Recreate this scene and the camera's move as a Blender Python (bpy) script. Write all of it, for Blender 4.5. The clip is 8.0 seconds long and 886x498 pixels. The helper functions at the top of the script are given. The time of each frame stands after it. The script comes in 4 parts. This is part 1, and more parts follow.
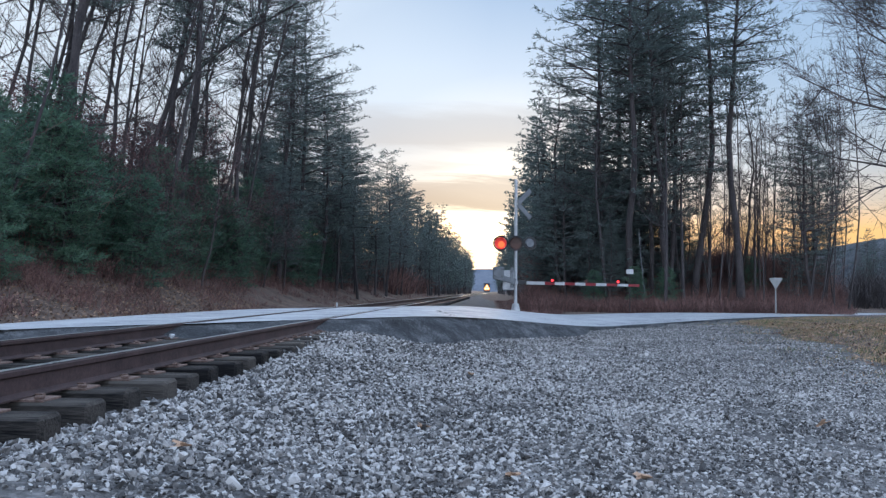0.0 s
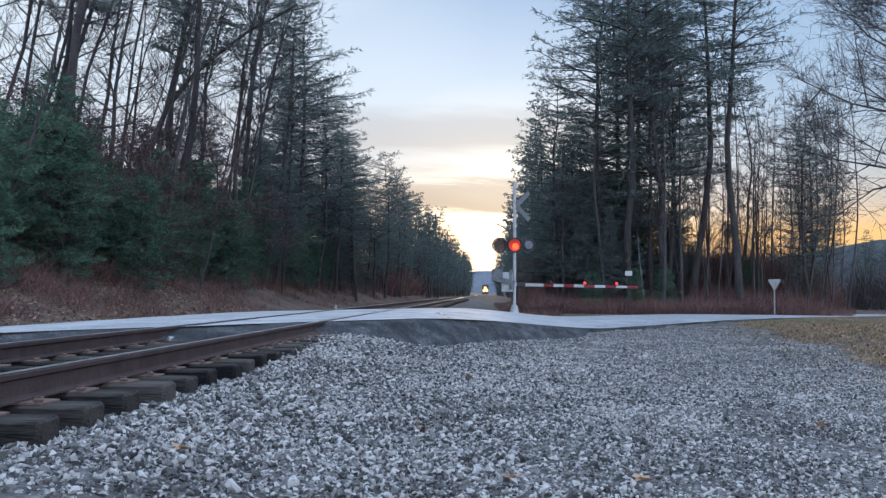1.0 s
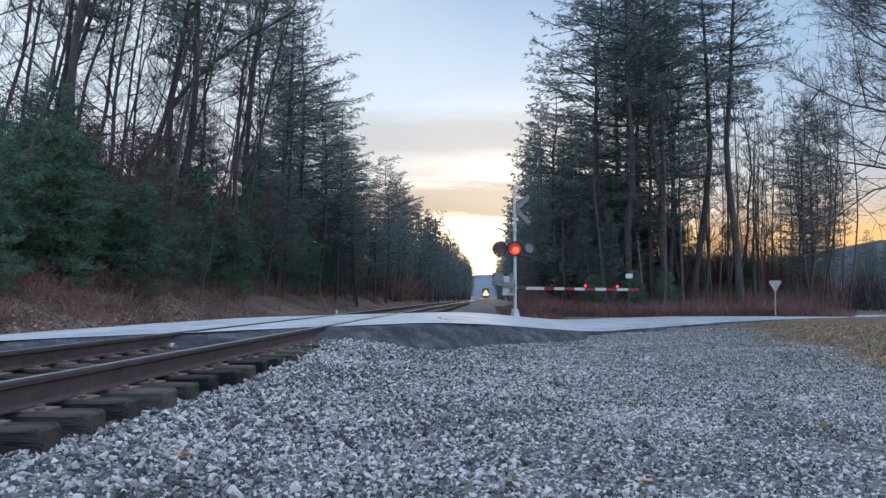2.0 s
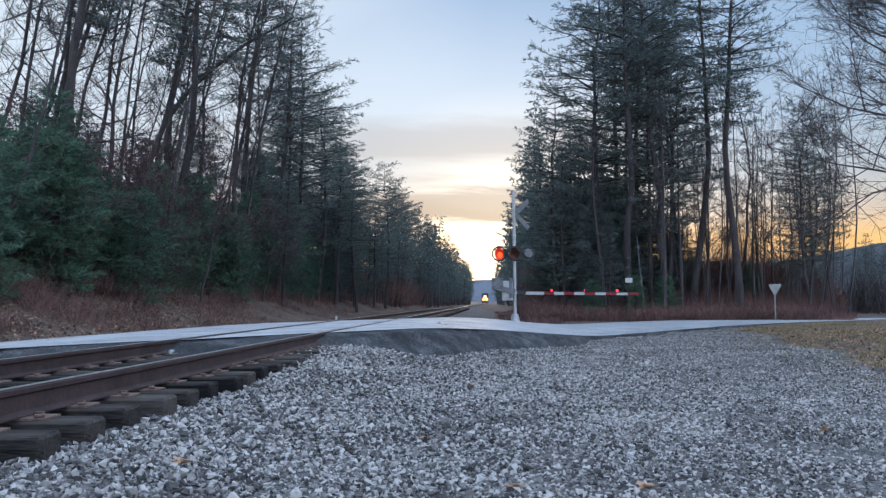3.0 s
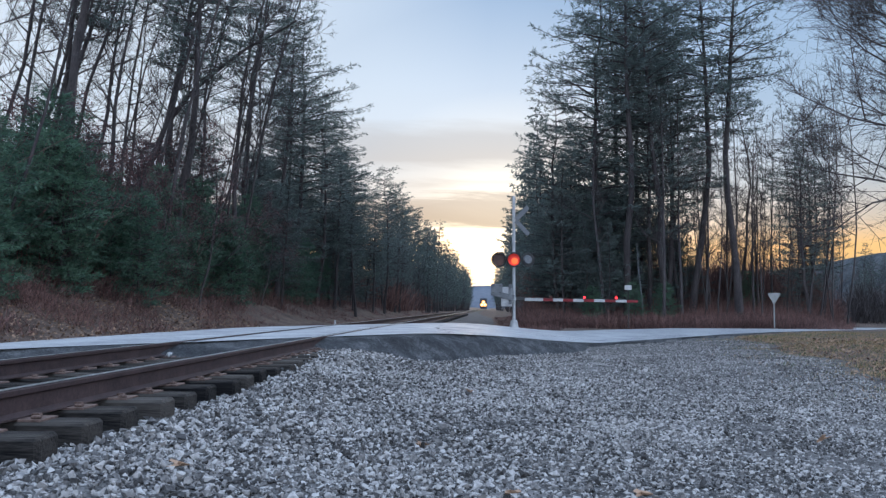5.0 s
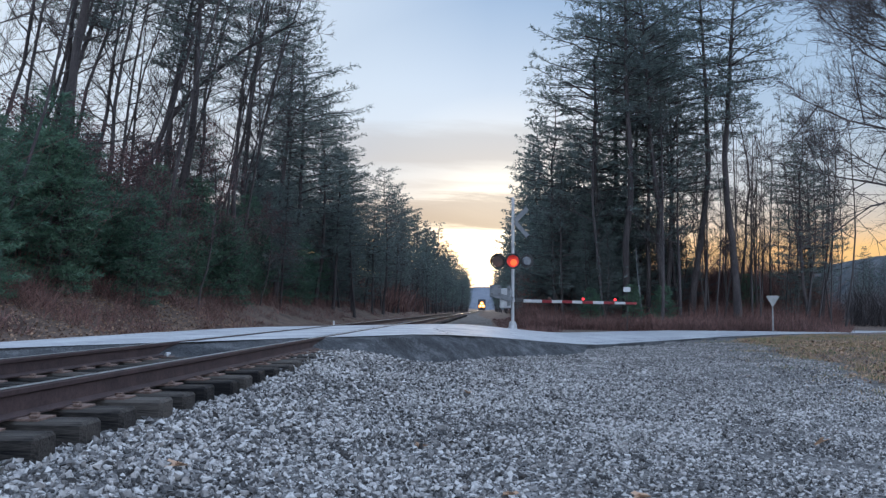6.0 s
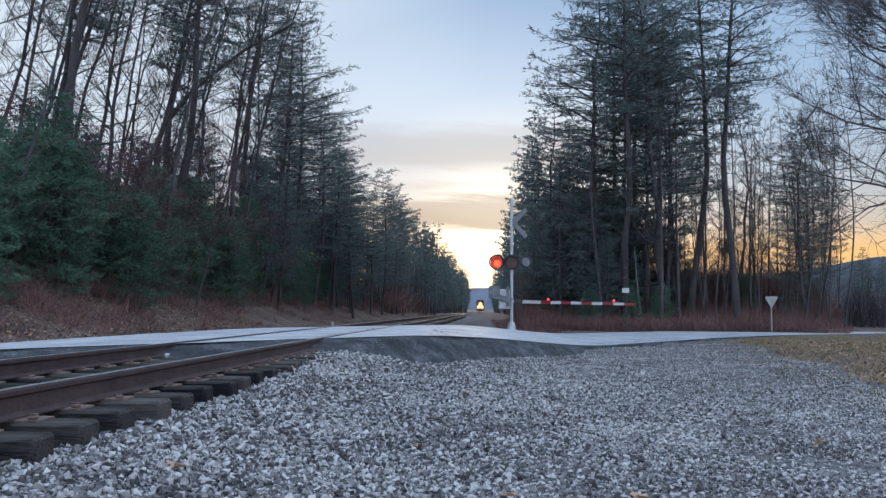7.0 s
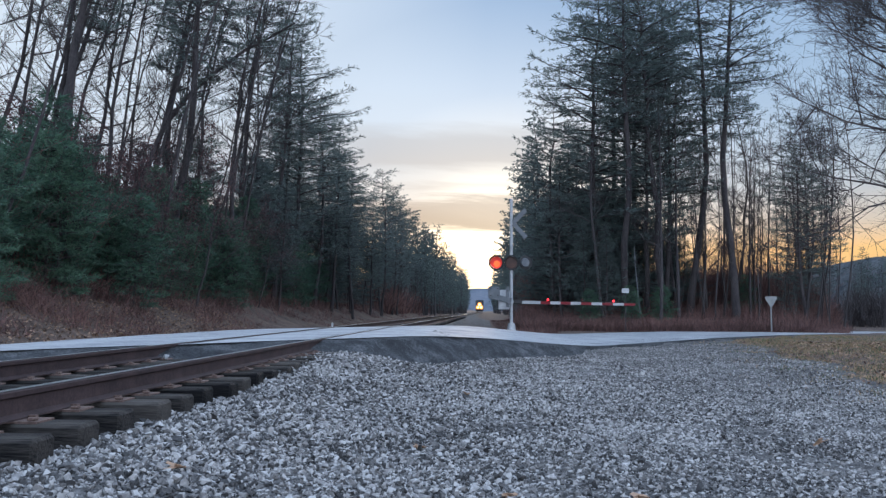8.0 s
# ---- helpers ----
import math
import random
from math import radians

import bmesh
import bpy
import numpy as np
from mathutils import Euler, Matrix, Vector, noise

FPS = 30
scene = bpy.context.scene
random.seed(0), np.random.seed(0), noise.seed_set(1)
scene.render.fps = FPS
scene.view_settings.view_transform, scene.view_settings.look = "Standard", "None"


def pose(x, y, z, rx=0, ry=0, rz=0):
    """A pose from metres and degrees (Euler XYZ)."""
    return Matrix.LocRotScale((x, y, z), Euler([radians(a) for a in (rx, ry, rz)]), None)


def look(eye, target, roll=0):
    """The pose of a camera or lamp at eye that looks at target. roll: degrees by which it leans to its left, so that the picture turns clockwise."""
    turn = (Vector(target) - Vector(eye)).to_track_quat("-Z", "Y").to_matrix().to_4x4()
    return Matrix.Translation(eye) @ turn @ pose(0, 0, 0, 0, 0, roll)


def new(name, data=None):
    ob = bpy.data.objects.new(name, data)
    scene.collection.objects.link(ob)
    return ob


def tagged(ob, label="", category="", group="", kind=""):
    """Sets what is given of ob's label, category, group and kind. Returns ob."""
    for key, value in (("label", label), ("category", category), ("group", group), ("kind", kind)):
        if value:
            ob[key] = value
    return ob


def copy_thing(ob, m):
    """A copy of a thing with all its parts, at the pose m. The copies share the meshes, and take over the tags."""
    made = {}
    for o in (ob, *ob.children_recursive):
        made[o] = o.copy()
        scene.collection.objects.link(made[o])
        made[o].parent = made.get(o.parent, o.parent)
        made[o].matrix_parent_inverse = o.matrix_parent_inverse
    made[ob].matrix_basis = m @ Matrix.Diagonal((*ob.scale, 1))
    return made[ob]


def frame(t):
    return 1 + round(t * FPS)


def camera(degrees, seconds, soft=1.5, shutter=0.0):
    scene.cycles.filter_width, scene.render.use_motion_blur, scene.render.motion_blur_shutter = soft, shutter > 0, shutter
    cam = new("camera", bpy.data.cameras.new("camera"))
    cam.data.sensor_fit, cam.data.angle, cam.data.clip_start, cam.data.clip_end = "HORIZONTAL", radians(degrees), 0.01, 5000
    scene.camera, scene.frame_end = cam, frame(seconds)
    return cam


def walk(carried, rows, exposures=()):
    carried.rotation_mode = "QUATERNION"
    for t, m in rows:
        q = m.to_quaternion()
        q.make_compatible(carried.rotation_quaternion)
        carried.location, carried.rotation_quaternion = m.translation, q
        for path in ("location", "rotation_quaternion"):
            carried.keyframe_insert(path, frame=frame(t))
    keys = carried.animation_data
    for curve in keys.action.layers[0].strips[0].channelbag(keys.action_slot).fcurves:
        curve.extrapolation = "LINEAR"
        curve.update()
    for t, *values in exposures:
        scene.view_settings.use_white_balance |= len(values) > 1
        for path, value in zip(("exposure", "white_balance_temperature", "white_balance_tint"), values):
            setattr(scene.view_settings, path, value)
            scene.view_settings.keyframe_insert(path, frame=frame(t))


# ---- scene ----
SUN_AZ = 1.5          # degrees east of the track's line

cam = camera(56.0, 8.0, soft=1.35)
EYE = (0.0, 0.0, 0.46)


def held(pitch, yaw, roll):
    return Matrix.Translation(EYE) @ pose(0, 0, 0, 90 + pitch, 0, yaw) @ pose(0, 0, 0, 0, 0, roll)


walk(cam, [(t, held(p, y, r)) for t, p, y, r in (
    (0, 2.888, 3.215, 0.505),
    (0.5, 2.956, 3.153, 0.482),
    (1, 3.031, 3.132, 0.390),
    (1.5, 3.150, 3.155, 0.167),
    (3, 3.681, 3.115, -0.401),
    (3.5, 3.814, 3.096, -0.369),
    (4, 3.931, 3.086, -0.200),
    (4.5, 4.002, 3.089, 0.005),
    (6, 4.127, 3.020, 0.455),
    (6.5, 4.165, 2.978, 0.498),
    (7, 4.193, 2.940, 0.445),
    (7.5, 4.209, 2.932, 0.423),
    (8, 4.235, 2.915, 0.334),
)], exposures=((0, 0.23), (1.5, 0.21), (3.0, 0.17), (5.0, 0.13), (8.0, 0.11)))


# ---------------------------------------------------------------- sky and sun
def nd(tree, kind, **inputs):
    n = tree.nodes.new(kind)
    for k, v in inputs.items():
        n.inputs[k.replace("_", " ")].default_value = v
    return n


def ramp(tree, stops, mode="LINEAR"):
    n = tree.nodes.new("ShaderNodeValToRGB")
    n.color_ramp.interpolation = mode
    els = n.color_ramp.elements
    while len(els) < len(stops):
        els.new(0.5)
    for e, (p, c) in zip(els, stops):
        e.position, e.color = p, (*c, 1)
    return n


def math_node(tree, op, a, b=None, clamp=False):
    n = tree.nodes.new("ShaderNodeMath")
    n.operation, n.use_clamp = op, clamp
    for i, v in enumerate((a, b)):
        if v is None:
            continue
        if isinstance(v, (int, float)):
            n.inputs[i].default_value = v
        else:
            tree.links.new(v, n.inputs[i])
    return n.outputs[0]


def mix_rgb(tree, fac, a, b, mode="MIX"):
    n = tree.nodes.new("ShaderNodeMix")
    n.data_type, n.blend_type = "RGBA", mode
    for sock, v in ((n.inputs[0], fac), (n.inputs[6], a), (n.inputs[7], b)):
        if isinstance(v, (int, float)):
            sock.default_value = v
        elif isinstance(v, tuple):
            sock.default_value = (*v, 1)
        else:
            tree.links.new(v, sock)
    return n.outputs[2]


def build_sky():
    w = bpy.data.worlds.new("evening_sky")
    w.use_nodes = True
    scene.world = w
    t = w.node_tree
    t.nodes.clear()
    out = t.nodes.new("ShaderNodeOutputWorld")
    bg = t.nodes.new("ShaderNodeBackground")
    co = t.nodes.new("ShaderNodeTexCoord")
    sep = t.nodes.new("ShaderNodeSeparateXYZ")
    t.links.new(co.outputs["Generated"], sep.inputs[0])
    sky = t.nodes.new("ShaderNodeTexSky")
    sky.sky_type, sky.sun_disc = "NISHITA", False
    sky.sun_elevation, sky.sun_rotation = radians(3.5), radians(SUN_AZ)
    sky.air_density, sky.dust_density = 1.2, 2.0
    clear = mix_rgb(t, 1.0, sky.outputs[0], (0.10, 0.10, 0.10), "MULTIPLY")
    # thin high overcast, by height above the horizon
    z = sep.outputs[2]
    veil = ramp(t, [(0.0, (0.85, 0.47, 0.20)), (0.070, (0.95, 0.60, 0.27)), (0.100, (0.66, 0.60, 0.54)), (0.135, (0.50, 0.58, 0.66)),
                    (0.20, (0.39, 0.55, 0.74)), (0.36, (0.31, 0.48, 0.73)), (0.60, (0.85, 1.14, 1.62)), (1.0, (0.92, 1.27, 1.86))])
    t.links.new(z, veil.inputs[0])
    dusk = ramp(t, [(0.0, (2.20, 2.45, 2.90)), (0.25, (1.88, 2.22, 2.75)), (0.6, (1.14, 1.48, 2.02)), (1.0, (0.92, 1.25, 1.78))])
    t.links.new(z, dusk.inputs[0])
    turn = ramp(t, [(0.30, (1, 1, 1)), (0.80, (0, 0, 0))])
    t.links.new(math_node(t, "MULTIPLY_ADD", sep.outputs[1], 0.5), turn.inputs[0])
    turn.inputs[0].links[0].from_node.inputs[2].default_value = 0.5
    col = mix_rgb(t, turn.outputs[0], veil.outputs[0], dusk.outputs[0])
    col = mix_rgb(t, 0.92, clear, col)
    # the thin cloud whitens the sky away from the road's side
    pale = ramp(t, [(0.36, (1, 1, 1)), (0.44, (0.55, 0.55, 0.55)), (0.50, (0.12, 0.12, 0.12)), (0.56, (0, 0, 0))])
    t.links.new(math_node(t, "ADD", math_node(t, "MULTIPLY", sep.outputs[0], 0.5), 0.5), pale.inputs[0])
    high = ramp(t, [(0.09, (0, 0, 0)), (0.20, (1, 1, 1)), (0.50, (1, 1, 1)), (0.70, (0, 0, 0))])
    t.links.new(z, high.inputs[0])
    ahead = ramp(t, [(0.5, (0, 0, 0)), (0.75, (1, 1, 1))])
    t.links.new(math_node(t, "ADD", math_node(t, "MULTIPLY", sep.outputs[1], 0.5), 0.5), ahead.inputs[0])
    white = math_node(t, "MULTIPLY", math_node(t, "MULTIPLY", pale.outputs[0], high.outputs[0]), ahead.outputs[0])
    col = mix_rgb(t, math_node(t, "MULTIPLY", white, 0.85), col, (0.70, 0.79, 0.90))
    # glow round the low sun
    sund = Vector((math.sin(radians(SUN_AZ)), math.cos(radians(SUN_AZ)), 0.075)).normalized()
    away = t.nodes.new("ShaderNodeVectorMath")
    away.operation = "SUBTRACT"
    t.links.new(co.outputs["Generated"], away.inputs[0])
    away.inputs[1].default_value = sund
    sc = t.nodes.new("ShaderNodeVectorMath")
    sc.operation = "MULTIPLY"
    t.links.new(away.outputs[0], sc.inputs[0])
    sc.inputs[1].default_value = (1.0, 1.0, 1.2)
    ln = t.nodes.new("ShaderNodeVectorMath")
    ln.operation = "LENGTH"
    t.links.new(sc.outputs[0], ln.inputs[0])
    glow = ramp(t, [(0.0, (1.6, 1.55, 1.3)), (0.07, (1.1, 1.02, 0.78)), (0.13, (0.46, 0.41, 0.31)), (0.22, (0.15, 0.15, 0.14)), (0.34, (0.0, 0.0, 0.0))])
    t.links.new(ln.outputs[1], glow.inputs[0])
    col = mix_rgb(t, 1.0, col, glow.outputs[0], "ADD")
    # a flat bank of cloud with brighter streaks, long along the horizon
    mp = t.nodes.new("ShaderNodeMapping")
    mp.inputs["Scale"].default_value = (2.2, 2.2, 17.0)
    mp.inputs["Location"].default_value = (0.35, 0.0, 1.18)
    t.links.new(co.outputs["Generated"], mp.inputs[0])
    nz = nd(t, "ShaderNodeTexNoise", Scale=1.7, Detail=8.0, Roughness=0.62, Distortion=0.7)
    t.links.new(mp.outputs[0], nz.inputs["Vector"])
    wav = math_node(t, "ADD", z, math_node(t, "MULTIPLY", math_node(t, "SUBTRACT", nz.outputs[0], 0.5), 0.05))
    deck = ramp(t, [(0.088, (0, 0, 0)), (0.098, (1, 1, 1)), (0.132, (0.9, 0.9, 0.9)), (0.140, (0.35, 0.35, 0.35)), (0.148, (0.55, 0.55, 0.55)), (0.158, (0.30, 0.30, 0.30)), (0.176, (0.72, 0.72, 0.72)),
                    (0.205, (0.72, 0.72, 0.72)), (0.226, (0.15, 0.15, 0.15)), (0.27, (0.0, 0.0, 0.0))])
    t.links.new(wav, deck.inputs[0])
    side = ramp(t, [(0.30, (0.4, 0.4, 0.4)), (0.44, (1, 1, 1)), (0.545, (1, 1, 1)), (0.60, (0.15, 0.15, 0.15))])
    t.links.new(math_node(t, "MULTIPLY_ADD", sep.outputs[0], 0.5), side.inputs[0])
    side.inputs[0].links[0].from_node.inputs[2].default_value = 0.5
    fac = math_node(t, "MULTIPLY", deck.outputs[0], side.outputs[0])
    tint = ramp(t, [(0.09, (0.62, 0.48, 0.34)), (0.13, (0.56, 0.46, 0.38)), (0.19, (0.52, 0.49, 0.48)), (0.25, (0.55, 0.58, 0.62))])
    t.links.new(z, tint.inputs[0])
    col = mix_rgb(t, math_node(t, "MULTIPLY", fac, 0.92), col, tint.outputs[0])
    t.links.new(col, bg.inputs[0])
    bg.inputs[1].default_value = 1.0
    t.links.new(bg.outputs[0], out.inputs[0])


build_sky()
sun = new("sun", bpy.data.lights.new("sun", "SUN"))
sun.data.energy, sun.data.angle, sun.data.color = 0.9, radians(10), (1.0, 0.78, 0.55)
sun.matrix_basis = look((0, 0, 50), (-math.sin(radians(SUN_AZ)) * 100, -math.cos(radians(SUN_AZ)) * 100, 50 - 7))


# ---------------------------------------------------------------- materials
def material(name, rough=0.8, metal=0.0, spec=0.5):
    m = bpy.data.materials.new(name)
    m.use_nodes = True
    b = m.node_tree.nodes["Principled BSDF"]
    b.inputs["Roughness"].default_value, b.inputs["Metallic"].default_value = rough, metal
    b.inputs["Specular IOR Level"].default_value = spec
    return m, m.node_tree, b


def grained(name, dark, light, scale=8.0, fine=60.0, rough=0.8, metal=0.0, bump=0.3, dist=0.01, spec=0.4, island=0.0, obj=0.0, stretch=(1, 1, 1), mid=None, through_light=0.0):
    """A surface whose colour wanders between two tones at two scales, with fine relief."""
    m, t, b = material(name, rough, metal, spec)
    co = t.nodes.new("ShaderNodeTexCoord")
    mp = t.nodes.new("ShaderNodeMapping")
    mp.inputs["Scale"].default_value = stretch
    t.links.new(co.outputs["Object"], mp.inputs[0])
    a = nd(t, "ShaderNodeTexNoise", Scale=scale, Detail=4.0, Roughness=0.6)
    f = nd(t, "ShaderNodeTexNoise", Scale=fine, Detail=3.0, Roughness=0.6)
    for n in (a, f):
        t.links.new(mp.outputs[0], n.inputs["Vector"])
    v = math_node(t, "ADD", math_node(t, "MULTIPLY", a.outputs[0], 0.55), math_node(t, "MULTIPLY", f.outputs[0], 0.45))
    if island:
        g = t.nodes.new("ShaderNodeNewGeometry")
        v = math_node(t, "ADD", v, math_node(t, "MULTIPLY", math_node(t, "SUBTRACT", g.outputs["Random Per Island"], 0.5), island))
    if obj:
        o = t.nodes.new("ShaderNodeObjectInfo")
        v = math_node(t, "ADD", v, math_node(t, "MULTIPLY", math_node(t, "SUBTRACT", o.outputs["Random"], 0.5), obj))
    stops = [(0.36, dark), (0.64, light)] if mid is None else [(0.33, dark), (0.5, mid), (0.67, light)]
    r = ramp(t, stops)
    t.links.new(v, r.inputs[0])
    t.links.new(r.outputs[0], b.inputs["Base Color"])
    if through_light:
        thin = t.nodes.new("ShaderNodeBsdfTranslucent")
        t.links.new(r.outputs[0], thin.inputs[0])
        both = nd(t, "ShaderNodeMixShader", Fac=through_light)
        t.links.new(b.outputs[0], both.inputs[1])
        t.links.new(thin.outputs[0], both.inputs[2])
        t.links.new(both.outputs[0], t.nodes["Material Output"].inputs[0])
    if bump:
        bp = nd(t, "ShaderNodeBump", Strength=bump, Distance=dist)
        t.links.new(f.outputs[0], bp.inputs["Height"])
        t.links.new(bp.outputs[0], b.inputs["Normal"])
    return m


def glowing(name, colour, strength):
    m, t, b = material(name, 0.4)
    b.inputs["Base Color"].default_value = (*colour, 1)
    b.inputs["Emission Color"].default_value = (*colour, 1)
    b.inputs["Emission Strength"].default_value = strength
    return m


M_STONE = grained("ballast_stone", (0.048, 0.047, 0.049), (0.40, 0.388, 0.385), 0.8, 40, 0.85, bump=0.6, dist=0.005, spec=0.3, island=0.50, mid=(0.195, 0.187, 0.187))
# Fines are darkened to put the shade between the stones into their colour.
M_LOT = grained("gravel_fines_gap_dark", (0.030, 0.029, 0.031), (0.25, 0.240, 0.24), 3.5, 26, 0.95, bump=1.0, dist=0.04, spec=0.12, mid=(0.115, 0.110, 0.110))
M_SOIL = grained("leaf_litter", (0.028, 0.020, 0.018), (0.175, 0.122, 0.10), 1.1, 16, 0.95, bump=0.8, dist=0.05, mid=(0.10, 0.068, 0.054))
M_ROAD = grained("worn_asphalt", (0.15, 0.16, 0.178), (0.43, 0.44, 0.455), 0.9, 12, 0.7, bump=0.5, dist=0.012, mid=(0.30, 0.31, 0.33))
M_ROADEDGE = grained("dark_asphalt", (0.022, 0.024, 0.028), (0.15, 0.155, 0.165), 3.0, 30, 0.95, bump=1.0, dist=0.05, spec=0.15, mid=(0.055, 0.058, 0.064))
M_CRACK = grained("crack_and_groove_dark", (0.01, 0.01, 0.012), (0.03, 0.03, 0.035), 4, 40, 0.9)
M_RUST = grained("rusty_rail_steel", (0.026, 0.017, 0.019), (0.070, 0.044, 0.045), 4, 50, 0.75, 0.2, bump=0.3, dist=0.003)
M_SHINE = grained("polished_rail_head", (0.35, 0.36, 0.38), (0.6, 0.61, 0.63), 6, 80, 0.32, 0.95, bump=0.05, dist=0.001)
M_PLATE = grained("rusty_plate", (0.07, 0.042, 0.036), (0.21, 0.145, 0.125), 8, 60, 0.8, 0.2, bump=0.4, dist=0.003)
M_TIE = grained("weathered_tie_wood", (0.006, 0.006, 0.007), (0.075, 0.067, 0.062), 2.5, 26, 0.95, bump=0.8, dist=0.012, spec=0.2, obj=0.25, stretch=(0.25, 2.5, 2.5))
M_BARK = grained("pine_bark", (0.020, 0.018, 0.021), (0.070, 0.060, 0.062), 3, 25, 0.95, bump=0.8, dist=0.03, stretch=(1, 1, 0.3))
M_GREYBARK = grained("hardwood_bark", (0.024, 0.022, 0.025), (0.080, 0.070, 0.073), 3, 25, 0.95, bump=0.6, dist=0.02, stretch=(1, 1, 0.3))
M_NEEDLE = grained("pine_needles", (0.068, 0.100, 0.100), (0.115, 0.152, 0.146), 0.5, 5, 0.6, bump=0, island=0.3, obj=0.15, through_light=0.35)
M_YOUNG = grained("young_pine_needles", (0.042, 0.098, 0.072), (0.090, 0.17, 0.112), 0.5, 5, 0.6, bump=0, island=0.3, obj=0.2, through_light=0.35)
M_BROWN = grained("dry_oak_leaves", (0.060, 0.036, 0.042), (0.15, 0.083, 0.085), 0.8, 6, 0.8, bump=0, island=0.4, through_light=0.35)
M_BRUSH = grained("dead_brush", (0.075, 0.043, 0.043), (0.22, 0.125, 0.11), 0.4, 3, 0.9, bump=0, island=0.4, through_light=0.2)
M_GRASS = grained("winter_grass", (0.075, 0.115, 0.055), (0.40, 0.27, 0.17), 0.35, 4, 0.9, bump=0, island=0.55, mid=(0.22, 0.15, 0.085), through_light=0.2)
M_GALV = grained("weathered_aluminium_paint", (0.26, 0.275, 0.30), (0.44, 0.455, 0.48), 5, 50, 0.5, 0.3, bump=0.1, dist=0.002)
M_SIGNBACK = grained("weathered_sign_back", (0.09, 0.10, 0.115), (0.16, 0.17, 0.185), 5, 50, 0.6, 0.2, bump=0.1, dist=0.002)
M_SIGNPLATE = grained("dull_sign_plate", (0.17, 0.175, 0.18), (0.27, 0.275, 0.28), 5, 50, 0.55, 0.2, bump=0.1, dist=0.002)
M_LEAF = grained("fallen_leaf", (0.09, 0.052, 0.038), (0.34, 0.22, 0.15), 2, 20, 0.85, bump=0.2, dist=0.003, island=0.6)
M_BLACK = grained("black_paint", (0.010, 0.010, 0.011), (0.03, 0.03, 0.033), 5, 50, 0.55, bump=0.1, dist=0.002)
M_WHITE = grained("white_reflective_paint", (0.32, 0.33, 0.345), (0.46, 0.47, 0.485), 5, 50, 0.5, bump=0.05, dist=0.001)
M_REDP = grained("red_reflective_paint", (0.12, 0.010, 0.015), (0.22, 0.018, 0.024), 5, 50, 0.5, bump=0.05, dist=0.001)
M_LENS = grained("dull_red_lens", (0.035, 0.012, 0.010), (0.09, 0.03, 0.022), 5, 50, 0.3, bump=0.1, dist=0.002)
M_REDON = glowing("lit_red_lens", (1.0, 0.04, 0.025), 0.15)
M_REDHOT = glowing("lit_red_filament_spot", (1.0, 0.11, 0.02), 1.15)
M_ARMON = glowing("lit_gate_lamp", (1.0, 0.025, 0.035), 2.2)
M_HEAD = glowing("lit_headlight", (1.0, 0.62, 0.28), 3.4)
# Orange halo of the headlights, added as emitting discs; no real lamp part.
M_HEADHALO = glowing("headlight_halo_glow", (1.0, 0.36, 0.06), 1.0)
M_LOCO = grained("dark_locomotive_paint", (0.02, 0.022, 0.03), (0.05, 0.055, 0.07), 2, 20, 0.5, bump=0.05, dist=0.003)
M_GLASS = grained("dark_cab_glass", (0.01, 0.012, 0.014), (0.02, 0.022, 0.025), 2, 20, 0.1, bump=0, spec=0.8)
# Distance haze is mixed into the far ridge's pale blue-grey base colour.
M_HILL = grained("hazed_wooded_hill", (0.10, 0.115, 0.145), (0.165, 0.18, 0.215), 0.02, 0.2, 1.0, bump=0, spec=0.0)
# The slope's grey-blue tone has the haze before it in the colour.
M_BANK = grained("hazed_wooded_slope", (0.035, 0.042, 0.050), (0.10, 0.11, 0.12), 0.12, 0.9, 1.0, bump=1.0, dist=0.8, spec=0.0)


# ---------------------------------------------------------------- mesh tools
def part(name, bm, mat, parent=None, label=""):
    me = bpy.data.meshes.new(name)
    bm.to_mesh(me)
    bm.free()
    me.materials.append(mat)
    ob = new(name, me)
    if parent is not None:
        ob.parent = parent
    return tagged(ob, label)


def raw(name, verts, faces, mat, parent=None, smooth=False):
    me = bpy.data.meshes.new(name)
    me.from_pydata([tuple(v) for v in verts], [], faces)
    if smooth:
        me.shade_smooth()
    me.materials.append(mat)
    ob = new(name, me)
    if parent is not None:
        ob.parent = parent
    return ob


def base(name, m, label, category, group=""):
    ob = new(name)
    ob.matrix_basis = m
    ob.empty_display_size = 0.2
    return tagged(ob, label, category, group)


def box(sx, sy, sz, at=(0, 0, 0), bevel=0.0, bm=None, turn=None):
    bm = bm or bmesh.new()
    m = Matrix.Translation(at) @ (turn or Matrix()) @ Matrix.Diagonal((sx, sy, sz, 1))
    r = bmesh.ops.create_cube(bm, size=1, matrix=m)
    if bevel:
        es = list({e for v in r["verts"] for e in v.link_edges})
        bmesh.ops.bevel(bm, geom=es, offset=bevel, segments=1, affect="EDGES")
    return bm


def rod(r1, r2, depth, m, bm=None, n=16):
    """A capped cone along the local z of m, centred."""
    bm = bm or bmesh.new()
    bmesh.ops.create_cone(bm, cap_ends=True, segments=n, radius1=r1, radius2=r2, depth=depth, matrix=m)
    return bm


